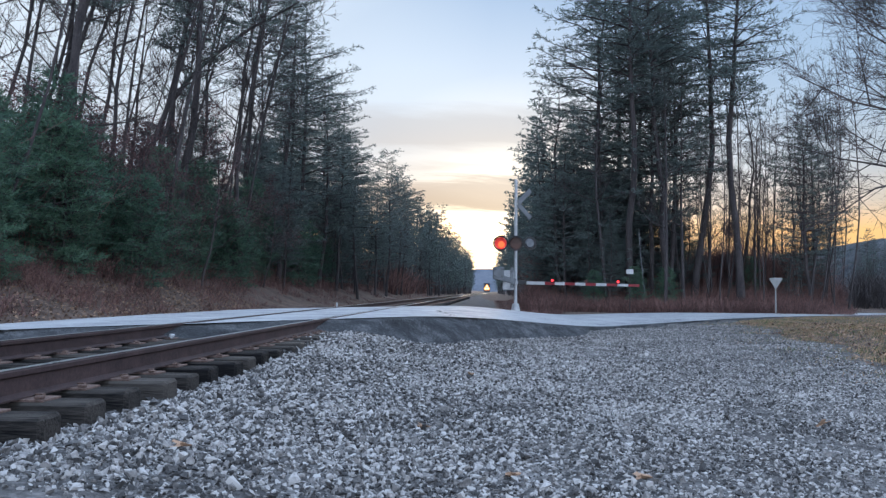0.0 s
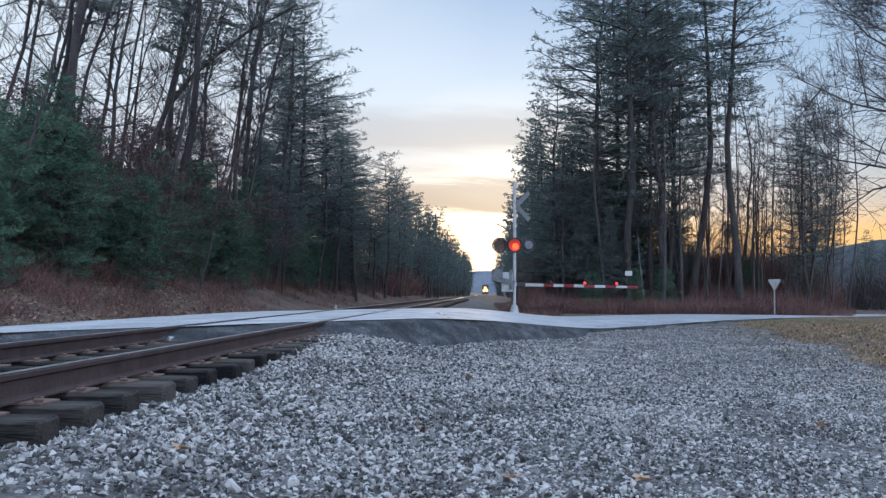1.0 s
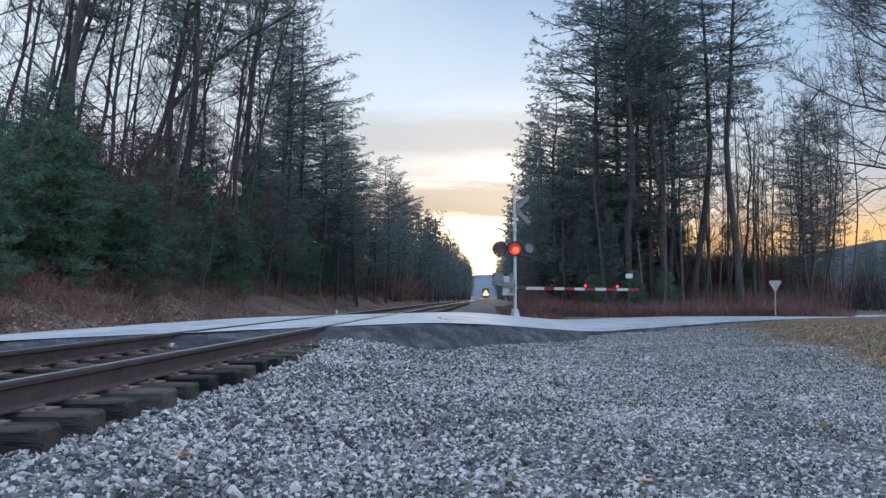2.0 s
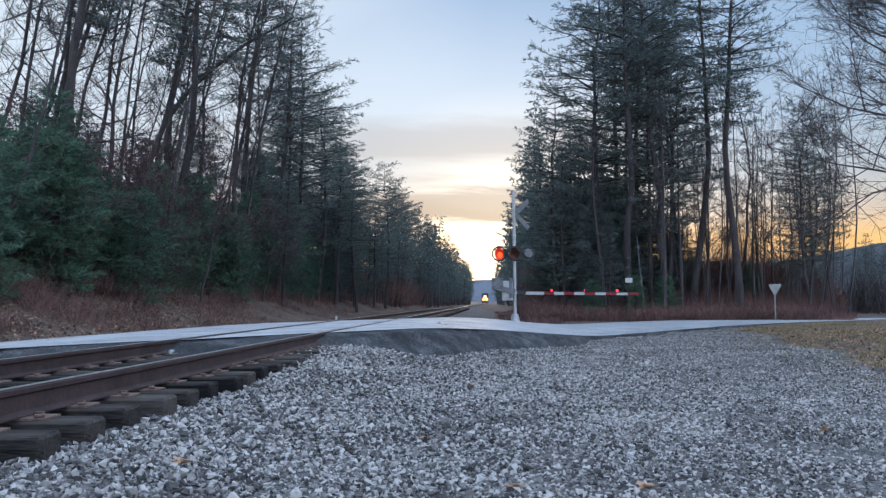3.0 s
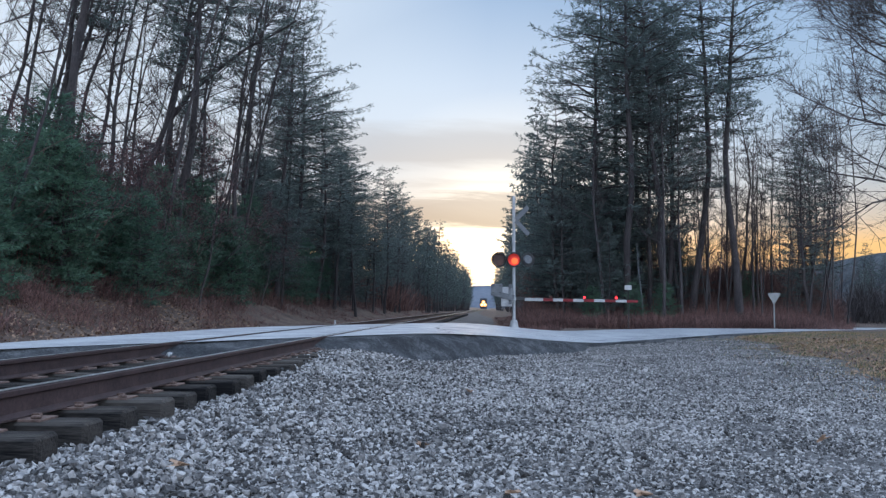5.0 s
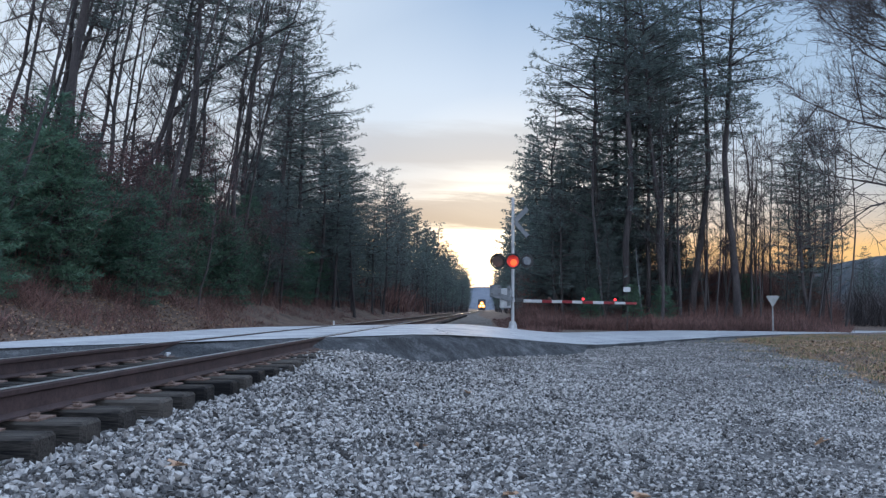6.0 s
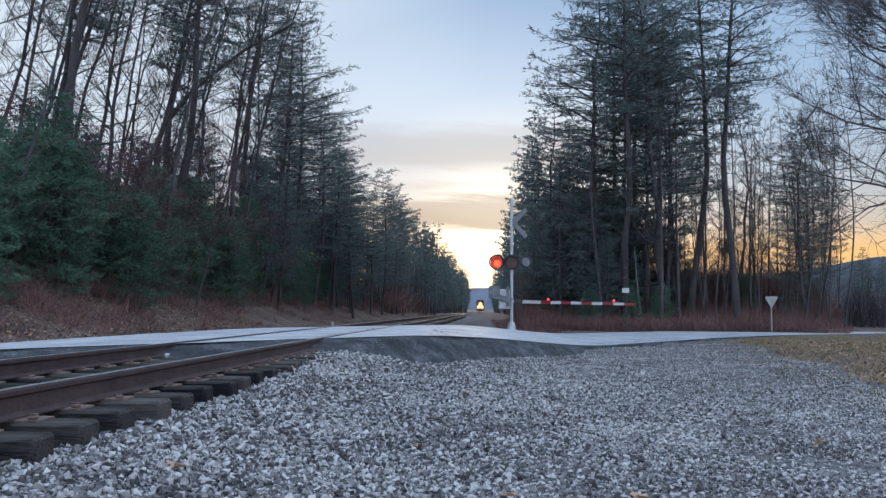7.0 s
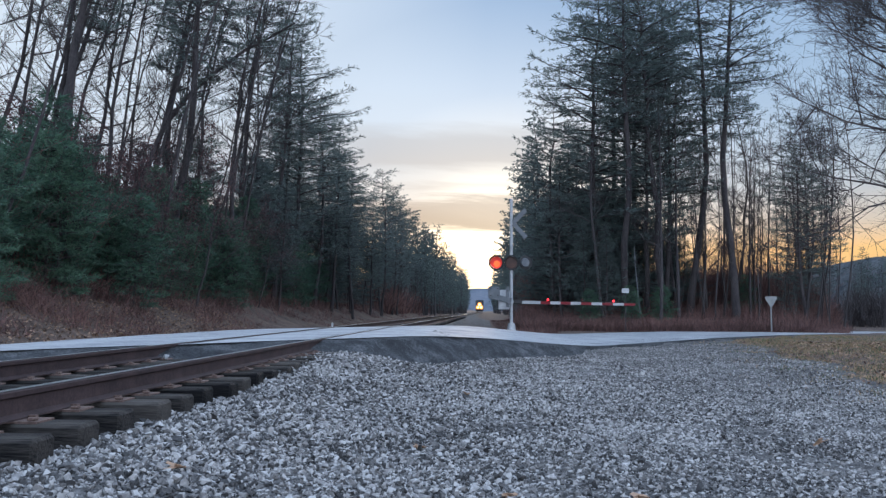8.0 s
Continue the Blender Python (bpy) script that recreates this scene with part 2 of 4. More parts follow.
class Soup:
    """Collects tubes and blades as one list of vertices and faces."""

    def __init__(self):
        self.v, self.f = [], []

    def tube(self, pts, radii, n):
        rings = []
        for i, (p, r) in enumerate(zip(pts, radii)):
            d = (pts[min(i + 1, len(pts) - 1)] - pts[max(i - 1, 0)]).normalized()
            a = d.orthogonal().normalized()
            b = d.cross(a)
            k = len(self.v)
            for j in range(n):
                w = 2 * math.pi * j / n
                self.v.append(p + (a * math.cos(w) + b * math.sin(w)) * r)
            rings.append(k)
        for k0, k1 in zip(rings, rings[1:]):
            for j in range(n):
                j2 = (j + 1) % n
                self.f.append((k0 + j, k0 + j2, k1 + j2, k1 + j))

    def blade(self, p, d, w):
        """A thin triangle from p along d with half width w."""
        k = len(self.v)
        self.v += [p - w, p + w, p + d]
        self.f.append((k, k + 1, k + 2))

    def leaf(self, p, a, b):
        k = len(self.v)
        self.v += [p - a, p + b, p + a, p - b]
        self.f.append((k, k + 1, k + 2, k + 3))


def rnd(rng, s=1.0):
    return Vector((rng.gauss(0, s), rng.gauss(0, s), rng.gauss(0, s)))


# ---------------------------------------------------------------- lie of the land
TRACK_X = -3.42
RAIL_OFF = 0.755


def bend(y):
    """The line swings very slightly right in the distance."""
    return 1.35e-5 * max(0, y) ** 2


def smooth(a, b, x):
    t = min(1.0, max(0.0, (x - a) / (b - a)))
    return t * t * (3 - 2 * t)


def road_mid(s):
    """The road's centre line: straight over the track, bending to the right past the gate."""
    x, y = TRACK_X, 18.0
    a0 = radians(32)
    if s <= 16:
        return x + math.sin(a0) * s, y + math.cos(a0) * s, a0
    x, y = x + math.sin(a0) * 16, y + math.cos(a0) * 16
    k = radians(1.25)
    a = a0
    u = 16
    while u < s:
        a += k * min(1.0, s - u) if a < radians(84) else 0
        x, y = x + math.sin(a) * min(1.0, s - u), y + math.cos(a) * min(1.0, s - u)
        u += 1.0
    return x, y, a


def road_z(x):
    u = x - TRACK_X
    if u >= 0:
        return -0.012 - 0.45 * smooth(1.8, 7.0, u) - 0.004 * max(0, u - 7)
    return -0.012 - 0.27 * smooth(1.8, 7.0, -u) - 0.02 * max(0, -u - 7)


def land(x, y):
    """Height of the ground."""
    u = x - TRACK_X
    z = -0.52
    bed = -0.335 - 0.195 * smooth(1.3, 2.7, abs(u))
    if abs(u) < 0.72 and y < 24:
        bed += 0.16 * smooth(10.0, 12.6, y)
    elif y < 24:
        bed += 0.11 * smooth(7.5, 12.0, y) * smooth(2.3, 1.2, abs(u))
    z = max(z, bed) if abs(u) < 3 else z
    if x < 0:
        bank = smooth(8.5, 13.5, -x)
        z += bank * 1.5 + 0.05 * max(0, -x - 13.5)
    if y > 44:
        z += 0.5 * smooth(44, 60, y) * smooth(1.5, 5, x)
    z += 0.05 * noise.noise(Vector((x * 0.35, y * 0.35, 0))) * smooth(2.6, 4.5, abs(u))
    if x > 0 and y < 40:
        z += 0.22 * smooth(0.3, 2.6, x - lot_edge(y)) * (1 - smooth(18, 30, y))
    if 0.8 < x < 12 and y < 36:
        z -= 0.085 * smooth(5.0, 3.5, road_side(x, y)) * smooth(0.8, 2.0, x) * min(1.0, max(0.1, 0.55 + 1.5 * noise.noise(Vector((x * 0.7, y * 0.7, 6)))))
    if x > 26:
        z -= 0.05 * (x - 26)
    return z


def build_ground():
    xs = sorted(set([-2500, -1200, -500, -200, -120, -80, -60, -45, -35] + [-30 + 0.8 * i for i in range(76)] + [32, 36, 42, 50, 60, 80, 120, 200, 500, 1200, 2500]))
    ys = sorted(set([-2500, -800, -200, -60, -20, -8] + [-4 + 0.8 * i for i in range(100)] + [80 + 8 * i for i in range(45)] + [480, 600, 900, 1500, 2500, 4000]))
    vs, fs = [], []
    for y in ys:
        for x in xs:
            far = smooth(60, 300, abs(x))
            under = 0.09 if (-6.4 < x < lot_edge(y) and y < 32) or -2.4 < x - TRACK_X < 3.6 else 0.0
            vs.append((x, y, (land(max(-60, min(60, x)), min(y, 400)) - under) * (1 - far) - 0.8 * far))
    n = len(xs)
    for j in range(len(ys) - 1):
        for i in range(n - 1):
            k = j * n + i
            fs.append((k, k + 1, k + n + 1, k + n))
    return tagged(raw("ground", vs, fs, M_SOIL, smooth=True), "brown leaf litter and soil under bare woods", "ground", kind="structure")


def sheet(name, xs, ys, zf, mat, keep=None):
    vs, fs, n = [], [], len(xs)
    for y in ys:
        for x in xs:
            vs.append((x, y, zf(x, y)))
    for j in range(len(ys) - 1):
        for i in range(n - 1):
            k = j * n + i
            if keep is None or keep((xs[i] + xs[i + 1]) / 2, (ys[j] + ys[j + 1]) / 2):
                fs.append((k, k + 1, k + n + 1, k + n))
    return raw(name, vs, fs, mat, smooth=True)


def road_side(x, y):
    """Distance from the road's centre line, positive on the camera's side."""
    a0 = radians(32)
    return (x - TRACK_X) * math.cos(a0) - (y - 18.0) * math.sin(a0)


def lot_edge(y):
    return 3.2 + 0.165 * y + 0.25 * math.sin(y * 0.9)


def build_lot():
    vs, fs, n = [], [], 60
    ys = [-6 + 0.25 * i for i in range(150)]
    for y in ys:
        for i in range(n):
            x = -6.2 + (lot_edge(y) + 0.5 + 6.2) * i / (n - 1)
            vs.append((x, y, land(x, y) + 0.02 + 0.015 * noise.noise(Vector((x * 1.5, y * 1.5, 3)))))
    for j in range(len(ys) - 1):
        for i in range(n - 1):
            k = j * n + i
            if road_side(*vs[k][:2]) > 2.2:
                fs.append((k, k + 1, k + n + 1, k + n))
    ob = raw("gravel_lot", vs, fs, M_LOT, smooth=True)
    tagged(ob, "grey crushed stone gravel beside the railway track", "gravel", kind="structure")
    ys2 = [20 + 1.5 * i for i in range(260)]
    ob = sheet("track_bed", [TRACK_X - 2.6 + 0.4 * i for i in range(17)], ys2, lambda x, y: land(x, y) + 0.02, M_LOT, lambda x, y: x < TRACK_X + 1.9 + 2.1 * smooth(150, 60, y) + 0.5 * noise.noise(Vector((0, y * 0.4, 0))))
    tagged(ob, "grey stone ballast bed under the track", "gravel", kind="structure")


def build_road():
    ss = [-40 + 1.0 * i for i in range(140)]
    ns = [-3.05, -2.0, -1.0, 0, 1.0, 2.0, 3.05]
    vs, fs = [], []
    for s in ss:
        x, y, a = road_mid(s)
        for n in ns:
            w = n + (0.12 * noise.noise(Vector((s * 0.6, n, 0))) if abs(n) > 3 else 0)
            px, py = x + math.cos(a) * w, y - math.sin(a) * w
            vs.append((px, py, road_z(px) + 0.02 * (1 - (n / 3.05) ** 2) * (abs(px - TRACK_X) > 3)))
    k = len(ns)
    for j in range(len(ss) - 1):
        for i in range(k - 1):
            q = j * k + i
            fs.append((q, q + k, q + k + 1, q + 1))
    ob = raw("road", vs, fs, M_ROAD, smooth=True)
    tagged(ob, "pale worn asphalt road humped over the track", "road", kind="structure")
    # broken dark edge of asphalt running down to the gravel on both sides
    offs, falls = (3.0, 3.2, 3.4, 3.62, 3.85, 4.08, 4.3), (0, 0.08, 0.25, 0.52, 0.76, 0.92, 1.0)
    for side in (1, -1):
        vs, fs, k = [], [], len(offs)
        fine = [-30 + 0.4 * i for i in range(230)]
        for s in fine:
            x, y, a = road_mid(s)
            for i, n in enumerate(offs):
                n = 3.0 + (n - 3.0) * (1 - 0.68 * smooth(3.5, 8.5, s) - 0.3 * smooth(4, 12, -s))
                w = side * (n + (0.25 * noise.noise(Vector((s * 0.5, n * 3, side))) if i else 0))
                px, py = x + math.cos(a) * w, y - math.sin(a) * w
                g = land(px, py) - 0.16
                top = road_z(px) - 0.006
                rough = 0.03 * noise.noise(Vector((px * 3, py * 3, 2))) if 0 < i < k - 1 else 0
                vs.append((px, py, top + (min(g, top) - top) * falls[i] + rough))
        for j in range(len(fine) - 1):
            if side > 0 and (6.8 < fine[j] < 13.5 or 16.5 < fine[j] < 21):
                continue
            for i in range(k - 1):
                q = j * k + i
                fs.append((q, q + k, q + k + 1, q + 1) if side > 0 else (q + 1, q + k + 1, q + k, q))
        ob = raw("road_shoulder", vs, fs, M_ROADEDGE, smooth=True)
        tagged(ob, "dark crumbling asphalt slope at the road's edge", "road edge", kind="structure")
    for s0, s1 in ((6.3, 14.0), (16.0, 21.5)):
        vs, fs = [], []
        n = int((s1 - s0) / 0.2)
        for i in range(n + 1):
            s = s0 + (s1 - s0) * i / n
            x, y, a = road_mid(s)
            for w, dz in ((2.9, -0.01), (3.18 + 0.22 * noise.noise(Vector((s * 1.7, 0, 9))), -0.010 + 0.03 * noise.noise(Vector((s * 2.3, 4, 9)))), (3.34 + 0.40 * noise.noise(Vector((s * 1.7, 0, 9))), -0.3)):
                px, py = x + math.cos(a) * w, y - math.sin(a) * w
                vs.append((px, py, road_z(px) + dz))
            if i:
                for k in (0, 1):
                    q = (i - 1) * 3 + k
                    fs.append((q, q + 3, q + 4, q + 1))
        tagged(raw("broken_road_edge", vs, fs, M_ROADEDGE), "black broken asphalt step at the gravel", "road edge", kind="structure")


def build_road_marks():
    # Flat strips on the asphalt; the dark depth of crack and groove is colour.
    def strip(name, line, width, label):
        vs, fs = [], []
        for i, (x, y) in enumerate(line):
            x2, y2 = line[min(i + 1, len(line) - 1)]
            x1, y1 = line[max(i - 1, 0)]
            d = Vector((x2 - x1, y2 - y1)).normalized()
            w = width * (0.6 + 0.8 * abs(noise.noise(Vector((x * 2, y * 2, 5)))))
            for k in (-1, 1):
                px, py = x - d.y * w * k, y + d.x * w * k
                vs.append((px, py, road_z(px) + 0.026 * (abs(px - TRACK_X) > 3) + 0.005))
            if i:
                fs.append((2 * i - 2, 2 * i - 1, 2 * i + 1, 2 * i))
        tagged(raw(name, vs, fs, M_CRACK), label, "road crack", kind="structure")

    rng = random.Random(8)
    for x0, y0, x1, y1, w in ((-1.3, 20.2, -0.72, 16.9, 0.03), (-6.2, 13.5, -5.6, 17.4, 0.02), (2.2, 22.2, 6.8, 28.6, 0.03), (4.6, 26.8, 9.6, 33.0, 0.03), (0.2, 21.5, 2.8, 24.5, 0.02)):
        n = 14
        strip("road_crack", [(x0 + (x1 - x0) * i / n + rng.gauss(0, 0.07), y0 + (y1 - y0) * i / n + rng.gauss(0, 0.07)) for i in range(n + 1)], w, "dark crack in the worn asphalt")
    for side in (-1, 1):
        x = TRACK_X + side * (RAIL_OFF - 0.075)
        y0 = 18.0 + (x - TRACK_X) * math.cos(radians(32)) / math.sin(radians(32))
        strip("flangeway", [(x, y0 - 5.6 + 0.8 * i) for i in range(15)], 0.045, "flat dark strip for the groove beside the rail")


build_ground()
build_lot()
build_road()
build_road_marks()


# ---------------------------------------------------------------- the railway
RAIL_PROFILE = ((-0.070, -0.181), (0.070, -0.181), (0.070, -0.170), (0.012, -0.150), (0.009, -0.055), (0.034, -0.040), (0.036, -0.010), (0.028, -0.001),
                (-0.028, -0.001), (-0.036, -0.010), (-0.034, -0.040), (-0.009, -0.055), (-0.012, -0.150), (-0.070, -0.170))


def build_rail(x, label):
    root = base("rail", pose(x, 0, 0), label, "rail", "rails of the track")
    ys = [-6, 4, 8, 12, 18, 24, 30] + [40 + 15 * i for i in range(29)]
    n = len(RAIL_PROFILE)
    vs = [(px + bend(y), y, pz * 0.9) for y in ys for px, pz in RAIL_PROFILE]
    fs = [(j * n + i, j * n + (i + 1) % n, (j + 1) * n + (i + 1) % n, (j + 1) * n + i) for j in range(len(ys) - 1) for i in range(n)]
    raw("web", vs, fs, M_RUST, root)
    top = raw("running_surface", [(dx + bend(y), y, 0.0025) for y in ys for dx in (-0.029, 0.029)], [(2 * j, 2 * j + 1, 2 * j + 3, 2 * j + 2) for j in range(len(ys) - 1)], M_SHINE, root)
    tagged(top, "polished steel running surface")
    return root


def tie_template(spiked):
    root = base("railroad_tie", pose(TRACK_X, 2.0, -0.172), "dark weathered wooden railroad tie in ballast", "railroad tie", "ties under the rails")
    bm = box(2.40, 0.225, 0.18, (0, 0, -0.09), 0.02)
    part("beam", bm, M_TIE, root)
    for sx in (-1, 1):
        pl = part("tie_plate", box(0.36, 0.19, 0.016, (sx * RAIL_OFF, 0, 0.004), 0.003), M_PLATE, root, "rusty steel tie plate")
        for dx, dy in ((0.085, 0.05), (-0.085, -0.05), (0.145, -0.06)) if spiked else ():
            bm = box(0.018, 0.018, 0.03, (sx * RAIL_OFF + dx, dy, 0.008))
            box(0.048, 0.036, 0.016, (sx * RAIL_OFF + dx - 0.008 * (1 if dx > 0 else -1), dy, 0.022), 0.003, bm)
            part("spike", bm, M_PLATE, pl)
    return root


def build_ties():
    first, plain = tie_template(True), tie_template(False)
    plain.matrix_basis = pose(TRACK_X, 1.47, -0.172)
    rng = random.Random(4)
    y = 2.0
    while y < 90:
        y += 0.53
        if 13.0 < y < 23.2:
            continue
        copy_thing(first if y < 13 else plain, pose(TRACK_X + bend(y) + rng.uniform(-0.03, 0.03), y + rng.uniform(-0.02, 0.02), -0.172 + rng.uniform(-0.008, 0.002), rng.uniform(-1, 1), rng.uniform(-0.3, 0.3), rng.uniform(-1.5, 1.5)))


build_rail(TRACK_X + RAIL_OFF, "rusty steel rail with a polished top, beside the gravel")
build_rail(TRACK_X - RAIL_OFF, "rusty steel rail with a polished top, beside the woods")
build_ties()


# ---------------------------------------------------------------- crossing signal
SIG = (1.06, 34.0)


def disc_ring(r0, r1, depth, m, n=28):
    """A flat ring facing local -y."""
    bm = bmesh.new()
    rings = [[bm.verts.new(m @ Vector((r * math.cos(2 * math.pi * i / n), y, r * math.sin(2 * math.pi * i / n)))) for i in range(n)]
             for r, y in ((r0, 0), (r1, 0), (r1, depth), (r0, depth))]
    for a in range(4):
        for i in range(n):
            bm.faces.new((rings[a][i], rings[a][(i + 1) % n], rings[(a + 1) % 4][(i + 1) % n], rings[(a + 1) % 4][i]))
    return bm


def lamp_core(parent, r, lit, dull, spot=None):
    """A two-faced lens that turns: lit on one face, dull on the other."""
    core = part("flasher_lens", rod(r, r * 0.94, 0.02, pose(0, -0.011, 0, 90), n=24), lit, parent, "red lens that flashes")
    bm = rod(r, r * 0.94, 0.02, pose(0, 0.011, 0, -90), n=24)
    me = bpy.data.meshes.new("dull_face")
    bm.to_mesh(me)
    bm.free()
    joined = bmesh.new()
    joined.from_mesh(core.data)
    k = len(joined.faces)
    joined.from_mesh(me)
    joined.faces.ensure_lookup_table()
    for f in joined.faces[k:]:
        f.material_index = 1
    if spot:
        q = len(joined.faces)
        rod(r * 0.55, r * 0.35, 0.012, pose(r * 0.12, -0.027, -r * 0.22, 90), joined, 16)
        joined.faces.ensure_lookup_table()
        for f in joined.faces[q:]:
            f.material_index = 2
    joined.to_mesh(core.data)
    joined.free()
    core.data.materials.append(dull)
    if spot:
        core.data.materials.append(spot)
    return core


def signal_lamp(root, x, z, facing, lit=True):
    """Black round background, hood and housing; facing: degrees about z, 0 looks down the track to the south."""
    back = disc_ring(0.25, 0.31, 0.02, Matrix())
    lamp = part("signal_lamp", back, M_BLACK, root, "black round flashing lamp with a hood")
    lamp.matrix_basis = pose(x, -0.16, z, 0, 0, facing)
    bm = bmesh.new()
    n = 18
    for i in range(n):
        a0, a1 = (radians(-25 + 230 * k / n) for k in (i, i + 1))
        f0, f1 = (-0.30 if math.sin(a) > 0.2 else -0.30 + (0.2 - math.sin(a)) * 0.32 for a in (a0, a1))
        q = [bm.verts.new((r * math.cos(a), y, r * math.sin(a))) for a, r, y in ((a0, 0.26, 0), (a1, 0.26, 0), (a1, 0.26, f1), (a0, 0.26, f0))]
        bm.faces.new(q)
    bmesh.ops.remove_doubles(bm, verts=bm.verts[:], dist=0.001)
    bm.normal_update()
    bmesh.ops.solidify(bm, geom=bm.faces[:], thickness=0.006)
    part("hood", bm, M_BLACK, lamp)
    bm = rod(0.2, 0.12, 0.26, pose(0, 0.37, 0, -90))
    part("housing", bm, M_GALV if not lit else M_BLACK, lamp)
    core = lamp_core(lamp, 0.245, M_REDON, M_LENS, M_REDHOT)
    if not lit:
        core.matrix_basis = pose(0, 0, 0, 0, 0, 180)
    return core


def build_signal():
    root = base("crossing_signal", pose(SIG[0], SIG[1], land(*SIG) + 0.12), "grey railroad crossing signal with gate arm down", "crossing signal")
    part("foundation", box(0.5, 0.5, 0.16, (0, 0, -0.06), 0.02), M_LOT, root, "concrete footing")
    bm = rod(0.20, 0.13, 0.36, pose(0, 0, 0.18))
    rod(0.27, 0.27, 0.04, pose(0, 0, 0.03), bm)
    part("mast_base", bm, M_GALV, root)
    part("mast", rod(0.065, 0.062, 5.35, pose(0, 0, 2.70)), M_GALV, root, "aluminium pole")
    part("mast_cap", rod(0.07, 0.03, 0.06, pose(0, 0, 5.40)), M_GALV, root)
    # gate drive with its counterweight arms
    drive = part("gate_drive", box(0.46, 0.40, 0.80, (-0.30, 0.10, 1.30), 0.03), M_GALV, root, "pale grey gate machine")
    part("drive_door", box(0.34, 0.02, 0.52, (-0.30, -0.115, 1.28), 0.006), M_GALV, drive)
    part("drive_hinge", rod(0.012, 0.012, 0.5, pose(-0.12, -0.125, 1.28)), M_BLACK, drive)
    for y in (-0.22, 0.38):
        bm = box(0.92, 0.03, 0.22, (-0.45, y, 1.36), 0.008, turn=pose(0, 0, 0, 0, 14, 0))
        box(0.46, 0.05, 0.44, (-0.70, y, 1.60), 0.02, bm)
        box(0.13, 0.04, 0.80, (-0.16, y, 1.40), 0.01, bm)
        plate = part("counterweight", bm, M_SIGNBACK, root, "pale grey counterweight plates")
        for bx, bz in ((-0.84, 1.74), (-0.56, 1.74), (-0.84, 1.47), (-0.56, 1.47), (-0.16, 1.66), (-0.16, 1.14)):
            part("bolt", rod(0.028, 0.024, 0.03, pose(bx, y - 0.035, bz, 90), n=8), M_BLACK, plate)
    part("arm_bracket", box(0.42, 0.20, 0.15, (0.22, 0.0, 1.22), 0.015), M_BLACK, root, "black gate arm clamp")
    part("arm_hub", rod(0.11, 0.11, 0.5, pose(-0.02, 0.08, 1.22, 90)), M_GALV, root)
    # cross arm and lamps
    part("lamp_cross_arm", rod(0.03, 0.03, 1.35, pose(-0.02, -0.02, 2.90, 0, 90)), M_BLACK, root)
    part("junction_box", box(0.2, 0.16, 0.22, (0, -0.02, 2.82), 0.02), M_BLACK, root)
    left = signal_lamp(root, -0.62, 2.80, -4)
    right = signal_lamp(root, 0.0, 2.80, -4)
    part("rear_lamp_disc", disc_ring(0.0001, 0.28, 0.02, pose(0.57, -0.10, 2.80, 0, 0, 14)), M_BLACK, root)
    bm = rod(0.19, 0.16, 0.12, pose(0.56, -0.17, 2.80, 90, 0, 14), n=24)
    part("rear_lamp_back", bm, M_SIGNBACK, root, "grey lamp housing seen from behind")
    # crossed boards, their far ends hidden behind the pole
    for a in (40, -42):
        m = pose(0.06, -0.09, 4.42) @ pose(0, 0, 0, 0, 0, 34) @ pose(0, 0, 0, 0, a, 0)
        bm = box(0.84, 0.012, 0.20, (0.45, 0, 0), 0.003, turn=None)
        bmesh.ops.transform(bm, matrix=m, verts=bm.verts)
        part("crossbuck_board", bm, M_SIGNBACK, root, "grey back of a crossbuck board")
    # gate arm
    arm = new("gate_arm")
    arm.parent = root
    arm.matrix_basis = pose(0.40, 0, 1.20, 0, 1.1, -30)
    cores = []
    for i in range(11):
        part("arm_stripe", box(0.434, 0.035, 0.125 - 0.003 * i, (0.218 + 0.436 * i, 0, 0), 0.004), M_REDP if i > 1 and i % 2 == 0 else M_WHITE, arm)
    for x in (1.20, 2.64, 3.94):
        lamp = part("gate_lamp", box(0.08, 0.07, 0.12, (0, 0.03, 0), 0.01), M_BLACK, arm, "small red lamp on the gate arm")
        lamp.matrix_basis = pose(x, -0.02, 0.12, 0, 0, 30)
        bm = disc_ring(0.05, 0.066, 0.05, pose(0, -0.07, 0.0), 16)
        part("lamp_rim", bm, M_BLACK, lamp)
        c = lamp_core(lamp, 0.048, M_ARMON, M_LENS)
        c.matrix_basis = pose(0, -0.06, 0)
        cores.append(c)
    return left, right, cores


LEFT, RIGHT, ARM_LAMPS = build_signal()


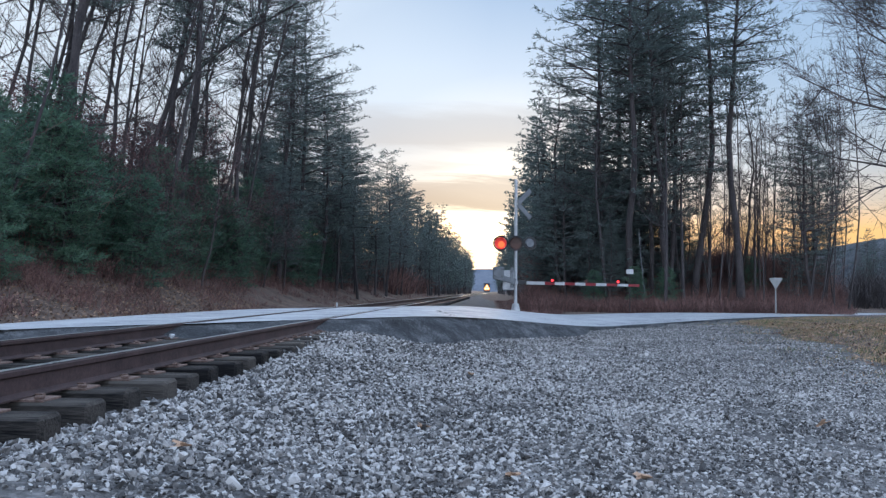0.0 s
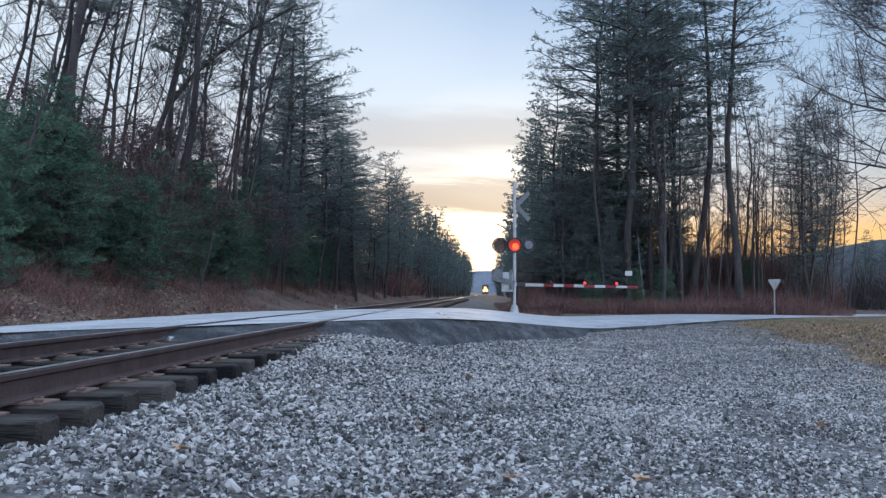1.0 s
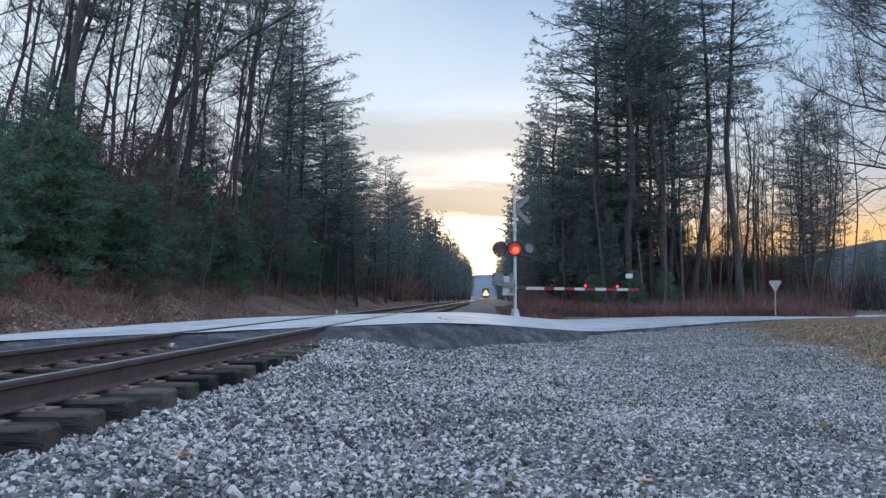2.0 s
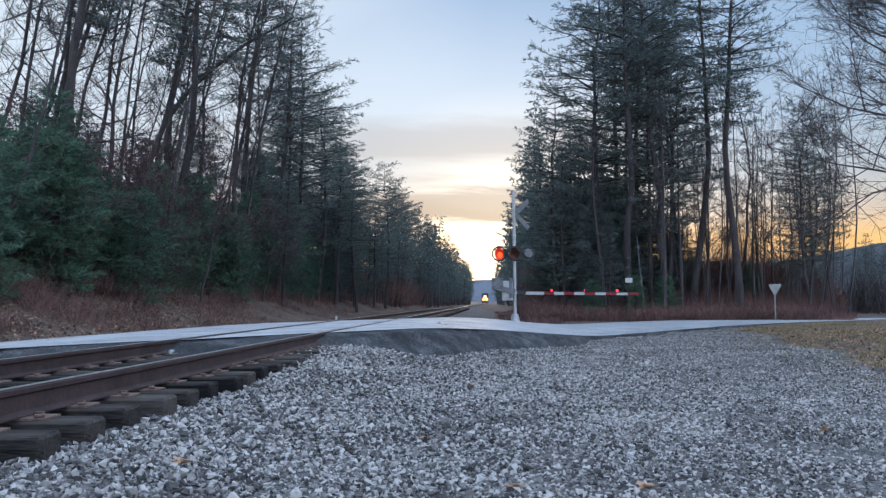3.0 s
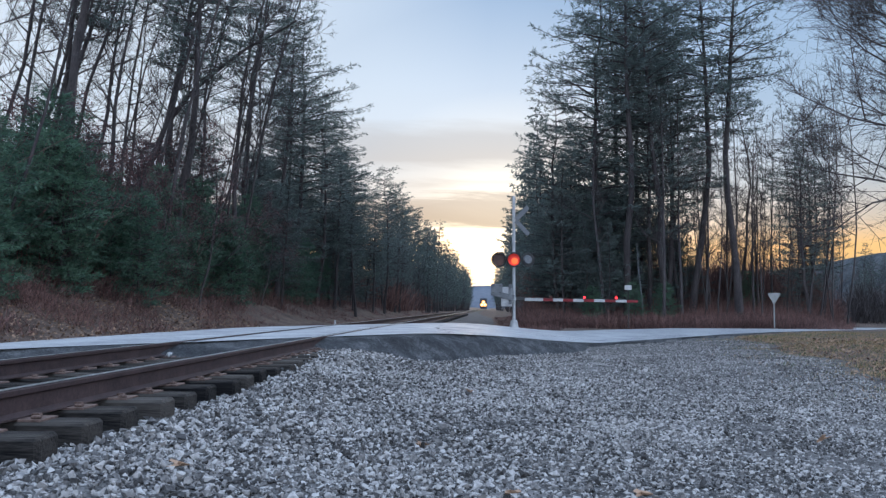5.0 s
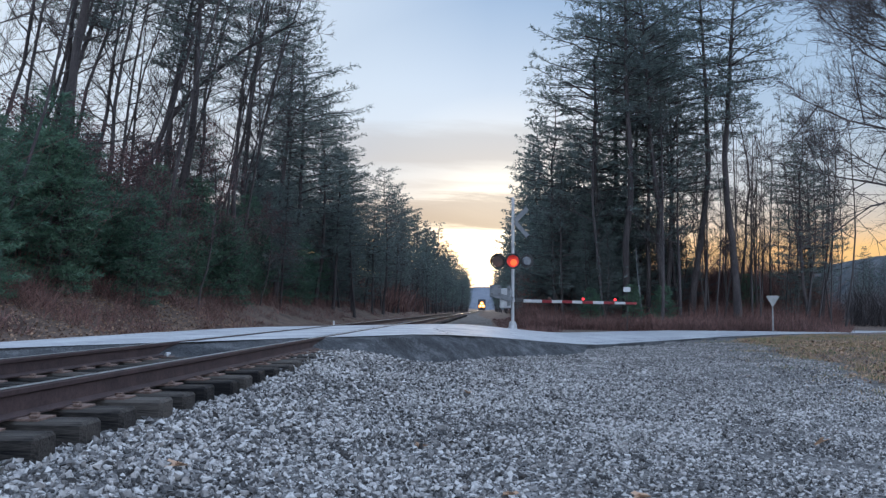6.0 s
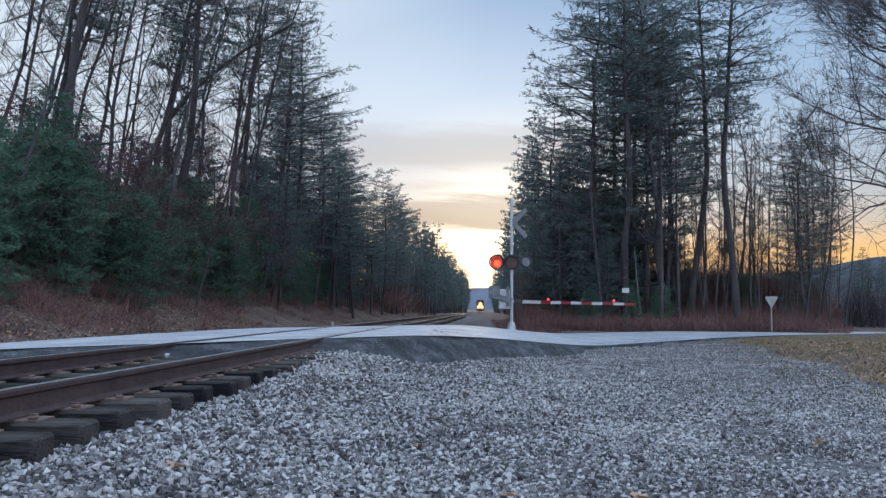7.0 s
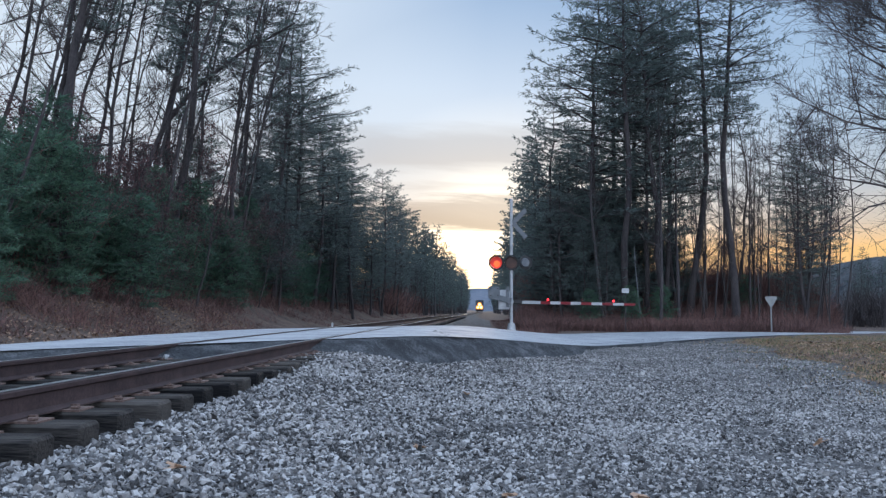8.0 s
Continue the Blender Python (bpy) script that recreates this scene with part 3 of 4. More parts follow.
# ---------------------------------------------------------------- signs
def build_signs():
    x, y = 13.5, 40.2
    g = land(x, y)
    root = base("yield_sign", pose(x, y, g), "pale triangular road sign on a thin post", "road sign")
    part("post", box(0.055, 0.04, 1.72, (0, 0.03, 0.82), 0.005), M_SIGNPLATE, root)
    bm = bmesh.new()
    w, h = 0.29, 0.55
    pts = []
    for cx, cz, a0 in ((w - 0.06, h - 0.06, -30), (-w + 0.06, h - 0.06, 90), (0, 0.10, 210)):
        for k in range(6):
            a = radians(a0 + 24 * k)
            pts.append((cx + 0.06 * math.cos(a), cz + 0.06 * math.sin(a)))
    vs = [bm.verts.new((px, 0, 1.20 + pz)) for px, pz in pts]
    bm.faces.new(vs)
    bm.normal_update()
    bmesh.ops.solidify(bm, geom=bm.faces[:], thickness=0.008)
    part("sign_plate", bm, M_SIGNPLATE, root, "pale inverted triangle plate")
    x, y = 6.65, 40.0
    g = land(x, y)
    root = base("marker_sign", pose(x, y, g), "small white rectangular marker on a thin dark stake", "sign")
    part("stake", box(0.04, 0.03, 2.0, (0, 0.02, 1.0), 0.004), M_GREYBARK, root)
    part("plate", box(0.33, 0.012, 0.22, (0, -0.005, 2.0), 0.004), M_WHITE, root)
    root = base("stake", pose(-4.45, 24.2, -0.25), "short white stake beside the rail", "stake")
    part("post", box(0.05, 0.05, 0.34, (0, 0, 0.17), 0.006), M_WHITE, root)
    # pole far down the line
    root = base("utility_pole", pose(-9.6, 150, land(-9.6, 150) - 0.3), "distant wooden utility pole beside the line", "utility pole")
    part("pole", rod(0.16, 0.11, 15.4, pose(0, 0, 7.7)), M_GREYBARK, root)
    part("cross_arm", box(1.6, 0.1, 0.12, (0, 0, 14.6), 0.01), M_GREYBARK, root)
    for dx in (-0.7, 0.0, 0.7):
        part("insulator", rod(0.05, 0.04, 0.2, pose(dx, 0, 14.78 if dx else 15.5), n=8), M_GALV, root)


build_signs()


# ---------------------------------------------------------------- train
def build_train():
    root = base("locomotive", pose(TRACK_X, 400, 0), "dark freight locomotive with three lit headlights", "locomotive")
    bm = box(3.0, 17, 0.5, (0, 9.0, 1.35), 0.05)
    part("frame", bm, M_LOCO, root)
    part("hood", box(1.9, 12.5, 2.6, (0, 10.8, 2.9), 0.12), M_LOCO, root)
    cab = part("cab", box(3.0, 2.4, 2.9, (0, 3.2, 3.05), 0.12), M_LOCO, root)
    for sx in (-0.75, 0.75):
        part("windshield", box(1.0, 0.03, 0.6, (sx, 1.985, 3.75), 0.02), M_GLASS, cab)
    part("nose", box(2.0, 1.6, 1.6, (0, 1.3, 2.4), 0.2), M_LOCO, root)
    part("number_board", box(1.5, 0.1, 0.3, (0, 1.97, 4.3), 0.02), M_BLACK, cab)
    part("pilot", box(2.8, 0.25, 0.8, (0, 0.4, 0.65), 0.06), M_LOCO, root, "snow plough pilot")
    part("coupler", box(0.3, 0.6, 0.3, (0, 0.1, 0.9), 0.05), M_RUST, root)
    for y in (2.6, 4.4, 6.2, 12.6, 14.4, 16.2):
        bm = bmesh.new()
        for sx in (-0.755, 0.755):
            rod(0.5, 0.5, 0.13, pose(sx, y, 0.5, 0, 90), bm, 20)
        part("wheelset", bm, M_RUST, root)
    for sx in (-0.95, 0.95):
        part("handrail", rod(0.02, 0.02, 1.1, pose(sx * 1.4, 0.5, 2.1), n=8), M_WHITE, root)
        # Added glow disc behind each oversized lamp, imitating its bloom.
        halo = part("lamp_bowl", rod(0.72, 0.66, 0.06, pose(sx * 0.70, 0.27, 1.75, 90), n=20), M_HEADHALO, root)
        part("ditch_light", rod(0.42, 0.38, 0.06, pose(sx * 0.62, 0.20, 1.80, 90), n=20), M_HEAD, halo, "lit ditch light")
    halo = part("lamp_bowl", rod(0.72, 0.66, 0.06, pose(0, 0.47, 2.95, 90), n=20), M_HEADHALO, root)
    part("headlight", rod(0.44, 0.40, 0.06, pose(0, 0.40, 2.85, 90), n=20), M_HEAD, halo, "lit headlight")
    return root


TRAIN = build_train()


# ---------------------------------------------------------------- trees
def bent_line(rng, height, lean, wander, n):
    pts, p = [], Vector((0, 0, 0))
    side = Vector((rng.gauss(0, wander), rng.gauss(0, wander), 0))
    for i in range(n + 1):
        t = i / n
        pts.append(Vector((lean[0] * height * t, lean[1] * height * t, height * t)) + side * math.sin(t * 3.0) * height * 0.03
                   + Vector((rng.gauss(0, 0.0032 * height), rng.gauss(0, 0.0032 * height), 0)))
    pts[0] = Vector((0, 0, -0.3))
    return pts


def along(pts, t):
    f = t * (len(pts) - 1)
    i = min(int(f), len(pts) - 2)
    return pts[i].lerp(pts[i + 1], f - i)


def pine(seed, height, start, spread, detail=1.0, mat=None, name="pine_tree", label="", lean=(0, 0), r=None, fill=1.0, tuft=0.24, point=0.75):
    """A pine: bent trunk, whorls of boughs with gaps, and tufts of needles along the outer boughs."""
    rng = random.Random(seed)
    wood, limb, green = Soup(), Soup(), Soup()
    r = r or height * 0.0092
    line = bent_line(rng, height, lean, 1.0, 10)
    wood.tube(line, [r * (1 - 0.93 * (i / 10) ** 1.2) * (1.25 if i == 0 else 1) for i in range(11)], 8)
    z = start * height
    # dead stubs below the crown
    for _ in range(int(10 * detail)):
        t = rng.uniform(0.15, max(0.2, start))
        a = rng.uniform(0, 6.28)
        p = along(line, t)
        d = Vector((math.cos(a), math.sin(a), rng.uniform(-0.3, 0.2))) * rng.uniform(0.4, 1.6)
        limb.tube([p, p + d], [0.022, 0.006], 3)
    while z < height * 0.985:
        t = (z / height - start) / (1 - start)
        reach = spread * (min(1, 0.55 + 1.4 * t) if t < 0.32 else (1 - t) ** point * (1 / 0.68) ** point) + 0.25
        n = rng.choice((3, 4, 4, 5))
        a0 = rng.uniform(0, 6.28)
        for k in range(n):
            if rng.random() < 0.24:
                continue
            a = a0 + k * 6.28 / n + rng.gauss(0, 0.25)
            ln = reach * rng.choice((rng.uniform(0.35, 0.8), rng.uniform(0.6, 1.25)))
            up = 0.12 + 0.5 * t + rng.gauss(0, 0.12)
            d = Vector((math.cos(a), math.sin(a), 0))
            p0 = along(line, min(0.999, z / height))
            bough = [p0, p0 + d * ln * 0.35 + Vector((0, 0, up * ln * 0.28)), p0 + d * ln * 0.7 + Vector((0, 0, up * ln * 0.42)) + rnd(rng, 0.06), p0 + d * ln + Vector((0, 0, up * ln * 0.62)) + rnd(rng, 0.08)]
            rr = 0.012 + 0.011 * ln
            limb.tube(bough if detail > 0.7 else [bough[0], bough[3]], [rr, rr * 0.7, rr * 0.45, rr * 0.15] if detail > 0.7 else [rr, rr * 0.2], 3)
            side = Vector((-d.y, d.x, 0))
            twigs = int((3.0 + 3.3 * ln) * fill * (1.0 if detail > 0.7 else 0.62))
            for q in range(twigs):
                f = 0.16 + 0.84 * (q + rng.random()) / twigs
                o = along(bough, f)
                w = (1 if q % 2 else -1) * rng.uniform(0.5, 1.1)
                tl = (0.30 + 0.40 * ln * (1.05 - f)) * rng.uniform(0.6, 1.2)
                tw = (d * 0.75 + side * w + Vector((0, 0, rng.gauss(0.05, 0.16)))).normalized()
                limb.blade(o, tw * tl, Vector((0, 0, 0.008 + 0.006 * tl)))
                tufts = 1 + int((0.9 + 2.3 * tl) * (1.0 if detail > 0.7 else 0.55))
                for u in range(tufts):
                    c = o + tw * tl * (0.22 + 0.8 * (u + rng.random()) / tufts) + Vector((0, 0, rng.gauss(0.02, 0.04)))
                    for _ in range(5 if detail > 0.7 else 4):
                        v = (tw * 0.75 + rnd(rng, 0.52) + Vector((0, 0, 0.12))).normalized() * tuft * rng.uniform(0.6, 1.2) / (0.8 if detail < 0.7 else 1.0)
                        wd = v.cross(rnd(rng)).normalized() * (0.024 if detail > 0.7 else 0.088) * (tuft / 0.3)
                        green.blade(c + rnd(rng, 0.04), v, wd)
        z += rng.uniform(0.32, 0.62) * (1.0 if height > 9 else 0.62) / (0.75 if detail < 0.7 else 1.0) * 0.9
    root = base(name, Matrix(), label, "tree", "")
    raw("trunk", wood.v, wood.f, M_BARK, root, True)
    tagged(raw("branchwork", limb.v, limb.f, M_BARK, root), kind="stuff")
    raw("crown", green.v, green.f, mat or M_NEEDLE, root)
    return root


def hardwood(seed, height, spread, leaves=0, label="", lean=(0, 0), start=0.3, detail=1.0, r=None, droop=0.0, aim=None, joined=False):
    """A bare broadleaf tree: trunk, limbs, branches, twigs; optionally some brown leaves that stayed on."""
    rng = random.Random(seed)
    wood, limb, brown, limb_soups = Soup(), Soup(), Soup(), []
    r = r or height * 0.0072
    line = bent_line(rng, height, lean, 1.6, 9)
    wood.tube(line, [r * (1 - 0.95 * (i / 9)) * (1.3 if i == 0 else 1) + 0.004 for i in range(10)], 7)
    tips = []

    def grow(limb, p, d, ln, rad, depth):
        if depth == 3:
            tip = p + (d + Vector((0, 0, 0.1))).normalized() * ln
            limb.blade(p, tip - p, d.cross(rnd(rng)).normalized() * max(0.005, rad * 0.8))
            tips.append(tip)
            return
        n = (4, 3, 2)[depth]
        pts, v = [p], d.copy()
        for i in range(n):
            v = (v + rnd(rng, 0.16) + Vector((0, 0, (0.10 - droop) if depth < 2 else 0.04 - droop))).normalized()
            pts.append(pts[-1] + v * ln / n)
        if depth == 2:
            pts = [pts[0], pts[2]]
            n = 1
        limb.tube(pts, [rad * (1 - 0.8 * i / n) for i in range(n + 1)], (5, 3, 3)[depth])
        kids = int(((7, 5, 4)[depth]) * (detail if depth else 1) + rng.random())
        for k in range(kids):
            t = 0.25 + 0.75 * (k + rng.random()) / kids
            q = along(pts, min(1, t))
            w = (v + rnd(rng, 0.62)).normalized()
            w.z = w.z * 0.8 + 0.12 - droop
            grow(limb, q, w.normalized(), ln * rng.uniform(0.38, 0.6) * (1.15 - 0.4 * t), max(0.006, rad * 0.5 * (1.1 - 0.5 * t)), depth + 1)

    limbs = int(9 * (1 + height / 30))
    for k in range(limbs):
        t = start + (0.97 - start) * (k + rng.random()) / limbs
        a = k * 2.4 + rng.gauss(0, 0.4) if aim is None else radians(aim) + rng.gauss(0, 0.8)
        up = 0.22 + 0.75 * t - droop * 2
        d = Vector((math.cos(a), math.sin(a), up)).normalized()
        ln = spread * (1.25 - t * 0.95) * rng.uniform(0.6, 1.15)
        if not joined:
            limb = Soup()
            limb_soups.append(limb)
        grow(limb, along(line, t), d, ln, r * (1 - 0.9 * t) * 0.48 + 0.006, 0)
    for i in range(leaves):
        c = rng.choice(tips) + rnd(rng, 0.25)
        a = rnd(rng).normalized() * 0.052
        brown.leaf(c, a, a.cross(rnd(rng)).normalized() * 0.036)
    root = base("bare_tree", Matrix(), label, "tree", "")
    raw("trunk", wood.v, wood.f, M_GREYBARK, root, True)
    for one in limb_soups:
        raw("limb", one.v, one.f, M_GREYBARK, root)
    if joined:
        tagged(raw("branchwork", limb.v, limb.f, M_GREYBARK, root), kind="stuff")
    if leaves:
        tagged(raw("dry_leafage", brown.v, brown.f, M_BROWN, root), kind="stuff")
    return root


P_TALL = "tall dark pine with a high ragged crown"
P_FULL = "dark pine with boughs down to the undergrowth"
P_YOUNG = "young bright green pine at the wood's edge"
H_BARE = "bare grey winter tree with fine twigs"
H_LEAF = "small oak still holding dry brown leaves"
KINDS = {
    "tall": [pine(11, 20, 0.52, 3.2, label=P_TALL), pine(12, 21, 0.46, 3.0, label=P_TALL), pine(13, 19, 0.58, 2.8, label=P_TALL, lean=(0.05, 0))],
    "full": [pine(21, 17, 0.14, 3.1, label=P_FULL, fill=0.9), pine(22, 18, 0.20, 3.3, label=P_FULL, fill=0.9)],
    "young": [pine(31, 7.0, 0.06, 2.1, mat=M_YOUNG, label=P_YOUNG, fill=1.45, tuft=0.26), pine(32, 6.0, 0.05, 1.9, mat=M_YOUNG, label=P_YOUNG, fill=1.45, tuft=0.26)],
    "dense": [pine(35, 9, 0.05, 2.7, label=P_FULL, fill=1.35, tuft=0.27, point=0.6), pine(36, 8.5, 0.06, 2.6, label=P_FULL, fill=1.35, tuft=0.27, point=0.6)],
    "far": [pine(41, 19, 0.12, 3.2, 0.5, label=P_FULL), pine(42, 18, 0.2, 3.0, 0.5, label=P_FULL), pine(43, 20, 0.3, 3.0, 0.5, label=P_TALL)],
    "bare": [hardwood(51, 17, 3.6, label=H_BARE, start=0.3, detail=1.05), hardwood(52, 15, 3.2, label=H_BARE, start=0.25, detail=1.05), hardwood(53, 18, 3.4, label=H_BARE, start=0.35, lean=(0.06, 0), detail=1.05)],
    "broad": [pine(81, 18.0, 0.2, 3.5, label=P_FULL, fill=0.9, point=0.42), pine(82, 17.5, 0.3, 3.3, label=P_FULL, fill=0.9, point=0.45)],
    "farbare": [hardwood(54, 16, 3.2, label=H_BARE, start=0.3, detail=0.5, joined=True), hardwood(55, 15, 3.4, label=H_BARE, start=0.3, detail=0.5, joined=True)],
    "thin": [hardwood(61, 11, 1.5, label="slender bare sapling in the woods", start=0.3, detail=0.9, r=0.036), hardwood(62, 12, 1.7, label="slender bare sapling in the woods", start=0.3, detail=0.9, r=0.04)],
    "leafy": [hardwood(71, 10, 2.8, 2400, H_LEAF, start=0.12, detail=0.8), hardwood(72, 8, 2.6, 2300, H_LEAF, start=0.1, detail=0.8)],
}
USED = set()
PLACED = random.Random(77)


FAR_SIDES = {}


def plant(kind, x, y, size=1.0, lean=0.0, group="woods", turn=None, which=None):
    """One tree at (x, y); lean: degrees towards +x. Distant kinds are gathered, side by side, for one mass of woods."""
    first = KINDS[kind][PLACED.randrange(len(KINDS[kind])) if which is None else which]
    m = pose(x, y, land(x, min(y, 400)) - 0.05, 0, lean, 0) @ pose(0, 0, 0, 0, 0, PLACED.uniform(0, 360) if turn is None else turn) @ Matrix.Scale(size, 4)
    if kind in ("far", "farbare"):
        FAR_SIDES.setdefault(group, []).append((first, m))
        return None
    if first not in USED:
        USED.add(first)
        first.matrix_basis = m
        ob = first
    else:
        ob = copy_thing(first, m)
    tagged(ob, group=group)
    return ob


def join_far_woods():
    """The distant trees of each side as one mass, trunks, twigs and needles apart by material."""
    meshes = {}
    for first in KINDS["far"] + KINDS["farbare"]:
        for child in first.children:
            me = child.data
            co = np.empty(len(me.vertices) * 3, dtype=np.float64)
            me.vertices.foreach_get("co", co)
            me.calc_loop_triangles()
            tri = np.empty(len(me.loop_triangles) * 3, dtype=np.int32)
            me.loop_triangles.foreach_get("vertices", tri)
            meshes.setdefault(first, []).append((co.reshape(-1, 3), tri, me.materials[0]))
    for group, trees in FAR_SIDES.items():
        mats, vs, fs, ids, n = [M_BARK, M_GREYBARK, M_NEEDLE], [], [], [], 0
        for first, m in trees:
            a = np.array(m)
            for co, tri, mat in meshes[first]:
                vs.append(co @ a[:3, :3].T + a[:3, 3])
                fs.append(tri + n)
                ids.append(np.full(len(tri) // 3, mats.index(mat), dtype=np.int32))
                n += len(co)
        vs, fs, ids = np.concatenate(vs), np.concatenate(fs).astype(np.int32), np.concatenate(ids)
        me = bpy.data.meshes.new("far_woods")
        me.vertices.add(len(vs))
        me.vertices.foreach_set("co", vs.ravel())
        me.loops.add(len(fs))
        me.loops.foreach_set("vertex_index", fs)
        me.polygons.add(len(ids))
        me.polygons.foreach_set("loop_start", np.arange(0, len(fs), 3, dtype=np.int32))
        me.update(calc_edges=True)
        for mat in mats:
            me.materials.append(mat)
        me.polygons.foreach_set("material_index", ids)
        tagged(new("far_woods", me), "distant dark pines and bare trees, " + group, "woods", kind="stuff")
    for first in KINDS["far"] + KINDS["farbare"]:
        for child in list(first.children):
            bpy.data.objects.remove(child)
        bpy.data.objects.remove(first)


def plant_woods():
    rng = random.Random(5)
    L, R = "woods on the far side of the track", "woods behind the gate"
    # edge of the woods across the track, near end: green young pines, leaning trunks
    y = 17.5
    while y < 62:
        plant("young", -12.4 - abs(rng.gauss(0, 0.9)), y, rng.uniform(0.62, 0.86), rng.uniform(0, 3), L)
        y += 1.9
    for x, y, s, l, k in ((-12.9, 53, 1.06, 2, 0),):
        plant("broad", x, y, s, l, L, which=k)
    for x, y, s, l in ((-18.8, 33, 1.0, 11), (-15.2, 38.5, 1.05, 7), (-13.2, 45, 1.0, 4)):
        plant("tall", x, y, s, l, L)
    for x, y, s in ((-14.8, 26, 1.0), (-16.4, 28.5, 1.1), (-15.8, 31, 1.0), (-18.2, 33, 1.1), (-17.2, 26.5, 1.1)):
        plant("young", x, y, s, 3, L)
    for x, y, s in ((-14.6, 41, 0.9), (-13.6, 45, 0.95), (-13.8, 48.5, 1.0), (-14.2, 52, 1.05), (-13.6, 55.5, 1.0), (-14, 59, 1.05), (-13.4, 62.5, 1.0), (-12.6, 66, 0.9), (-15.6, 37, 0.85), (-16.6, 33, 0.8), (-13.0, 71, 0.95), (-12.6, 76, 0.95), (-12.6, 82, 0.9)):
        plant("dense", x, y, s, rng.uniform(0, 3), L)
    for x, y, s, l in ((-16.2, 27.5, 0.95, 12), (-18.6, 30, 1.0, 14), (-15.0, 33.5, 0.95, 13), (-17.6, 35, 1.0, 10)):
        plant("bare", x, y, s, l, L)
    for i in range(13):
        y = rng.uniform(26, 60)
        plant("full", -15.5 - 5 * rng.random() - 0.08 * y, y, rng.uniform(0.42, 0.58), rng.uniform(0, 4), L)
    for x, y, s in ((-12.0, 19, 0.8), (-13.8, 21.5, 0.85), (-12.4, 23.5, 0.95), (-11.6, 27, 0.8), (-12.6, 31, 0.9), (-11.8, 38, 0.85), (-12.8, 44, 1.0), (-14.5, 25, 0.9), (-13, 36, 1.1), (-12, 52, 0.9)):
        plant("young", x, y, s, group=L)
    for x, y, s, l in ((-14.2, 27, 0.95, 7), (-13.4, 34.5, 0.95, 4), (-20, 34, 1.0, 6)):
        plant("tall", x, y, s, l, L)
    for x, y, s, l in ((-15.5, 22, 1.0, 6), (-18.5, 26, 0.95, 8), (-14.8, 31, 1.0, 7), (-17, 37, 1.0, 5), (-12.2, 40.5, 1.05, 4), (-14, 48, 1.0, 3), (-20, 29, 1.0, 5), (-23, 34, 1.1, 4), (-13.5, 41, 1.0, 3)):
        plant("bare", x, y, s, l, L)
    for x, y, s in ((-11.6, 33, 0.7), (-12.5, 38, 0.75), (-11.8, 43, 0.8), (-13.8, 34, 0.8), (-15, 40, 0.9), (-12.5, 49, 0.85), (-14.5, 29, 0.75)):
        plant("leafy", x, y, s, 3, L)
    for i in range(26):
        y = rng.uniform(19, 75)
        plant("young" if rng.random() < 0.5 else "leafy", -12.5 - abs(rng.gauss(0, 3)), y, rng.uniform(0.6, 0.9), rng.uniform(0, 5), L)
    for i in range(22):
        plant("thin", rng.uniform(-20, -12), rng.uniform(21, 46), rng.uniform(1.1, 1.6), rng.uniform(8, 17), L)
    for x, y in ((-13.4, 24.5), (-15.4, 27.5), (-17.3, 31), (-19.5, 36)):
        plant("young", x, y, rng.uniform(0.9, 1.1), 2, L)
    for i in range(15):
        y = rng.uniform(24, 50)
        plant("leafy", -0.30 * y - 4.5 - 4 * rng.random(), y, rng.uniform(0.8, 1.05), rng.uniform(2, 7), L)
    for i in range(6):
        y = rng.uniform(24, 37)
        plant("leafy", -y * rng.uniform(0.40, 0.54), y, rng.uniform(0.7, 0.95), rng.uniform(3, 9), L)
    y = 128.0
    while y < 390:
        near = -9.8 + 1.3 * smooth(140, 360, y)
        plant("far" if rng.random() < 0.6 else "farbare", near + rng.gauss(0, 0.4), y, rng.uniform(0.78, 0.95), rng.uniform(-2, 2), L)
        plant("far", near + rng.gauss(0, 0.4), y + 2.5, rng.uniform(0.35, 0.6), 0, L)
        y += 6.5
    y = 46.0
    while y < 330:
        far = y > 110
        for x0 in (-11.4, -14.5, -18.5):
            if x0 < -17 and (far or rng.random() < 0.5):
                continue
            pick = rng.random()
            kind = ("far" if far else "full" if pick < 0.5 else "tall") if pick < (0.72 if y < 170 else 0.35) else "bare" if pick < 0.9 else ("bare" if far else "leafy")
            if x0 < -17 or (x0 < -14 and y < 80 and rng.random() < 0.5):
                kind = "bare"
            if kind == "bare" and y > 55:
                kind = "farbare"
            s = rng.uniform(0.80, 1.0) * (0.92 if x0 > -12 else 1.0)
            if y < 62 and x0 > -15:
                s *= 0.88
            if y > 56 and x0 > -15:
                tall = rng.uniform(13.0, 15.2) if x0 > -12 else rng.uniform(13.5, 16)
                kind = "far" if far else "broad" if x0 > -12 or pick < 0.5 else "full"
                s = tall / (19.0 if far else 17.7)
                if far and pick > 0.75:
                    kind, s = "farbare", tall / 15.0
            plant(kind, x0 + rng.gauss(0, 0.8), y + rng.uniform(-1.5, 1.5), s, rng.uniform(-1, 3), L)
        y += 3.6 if y < 80 else 5.0 if y < 150 else 8.0
    y = 62.0
    while y < 330:
        plant("far", -11.6 - abs(rng.gauss(0, 1.0)), y, rng.uniform(0.32, 0.5), 0, L)
        y += 3.2 if y < 150 else 4.5
    y = 95.0
    while y < 330:
        plant("farbare", -10.6 + rng.gauss(0, 0.4), y, rng.uniform(0.45, 0.75), rng.uniform(-2, 4), L)
        y += 5.0
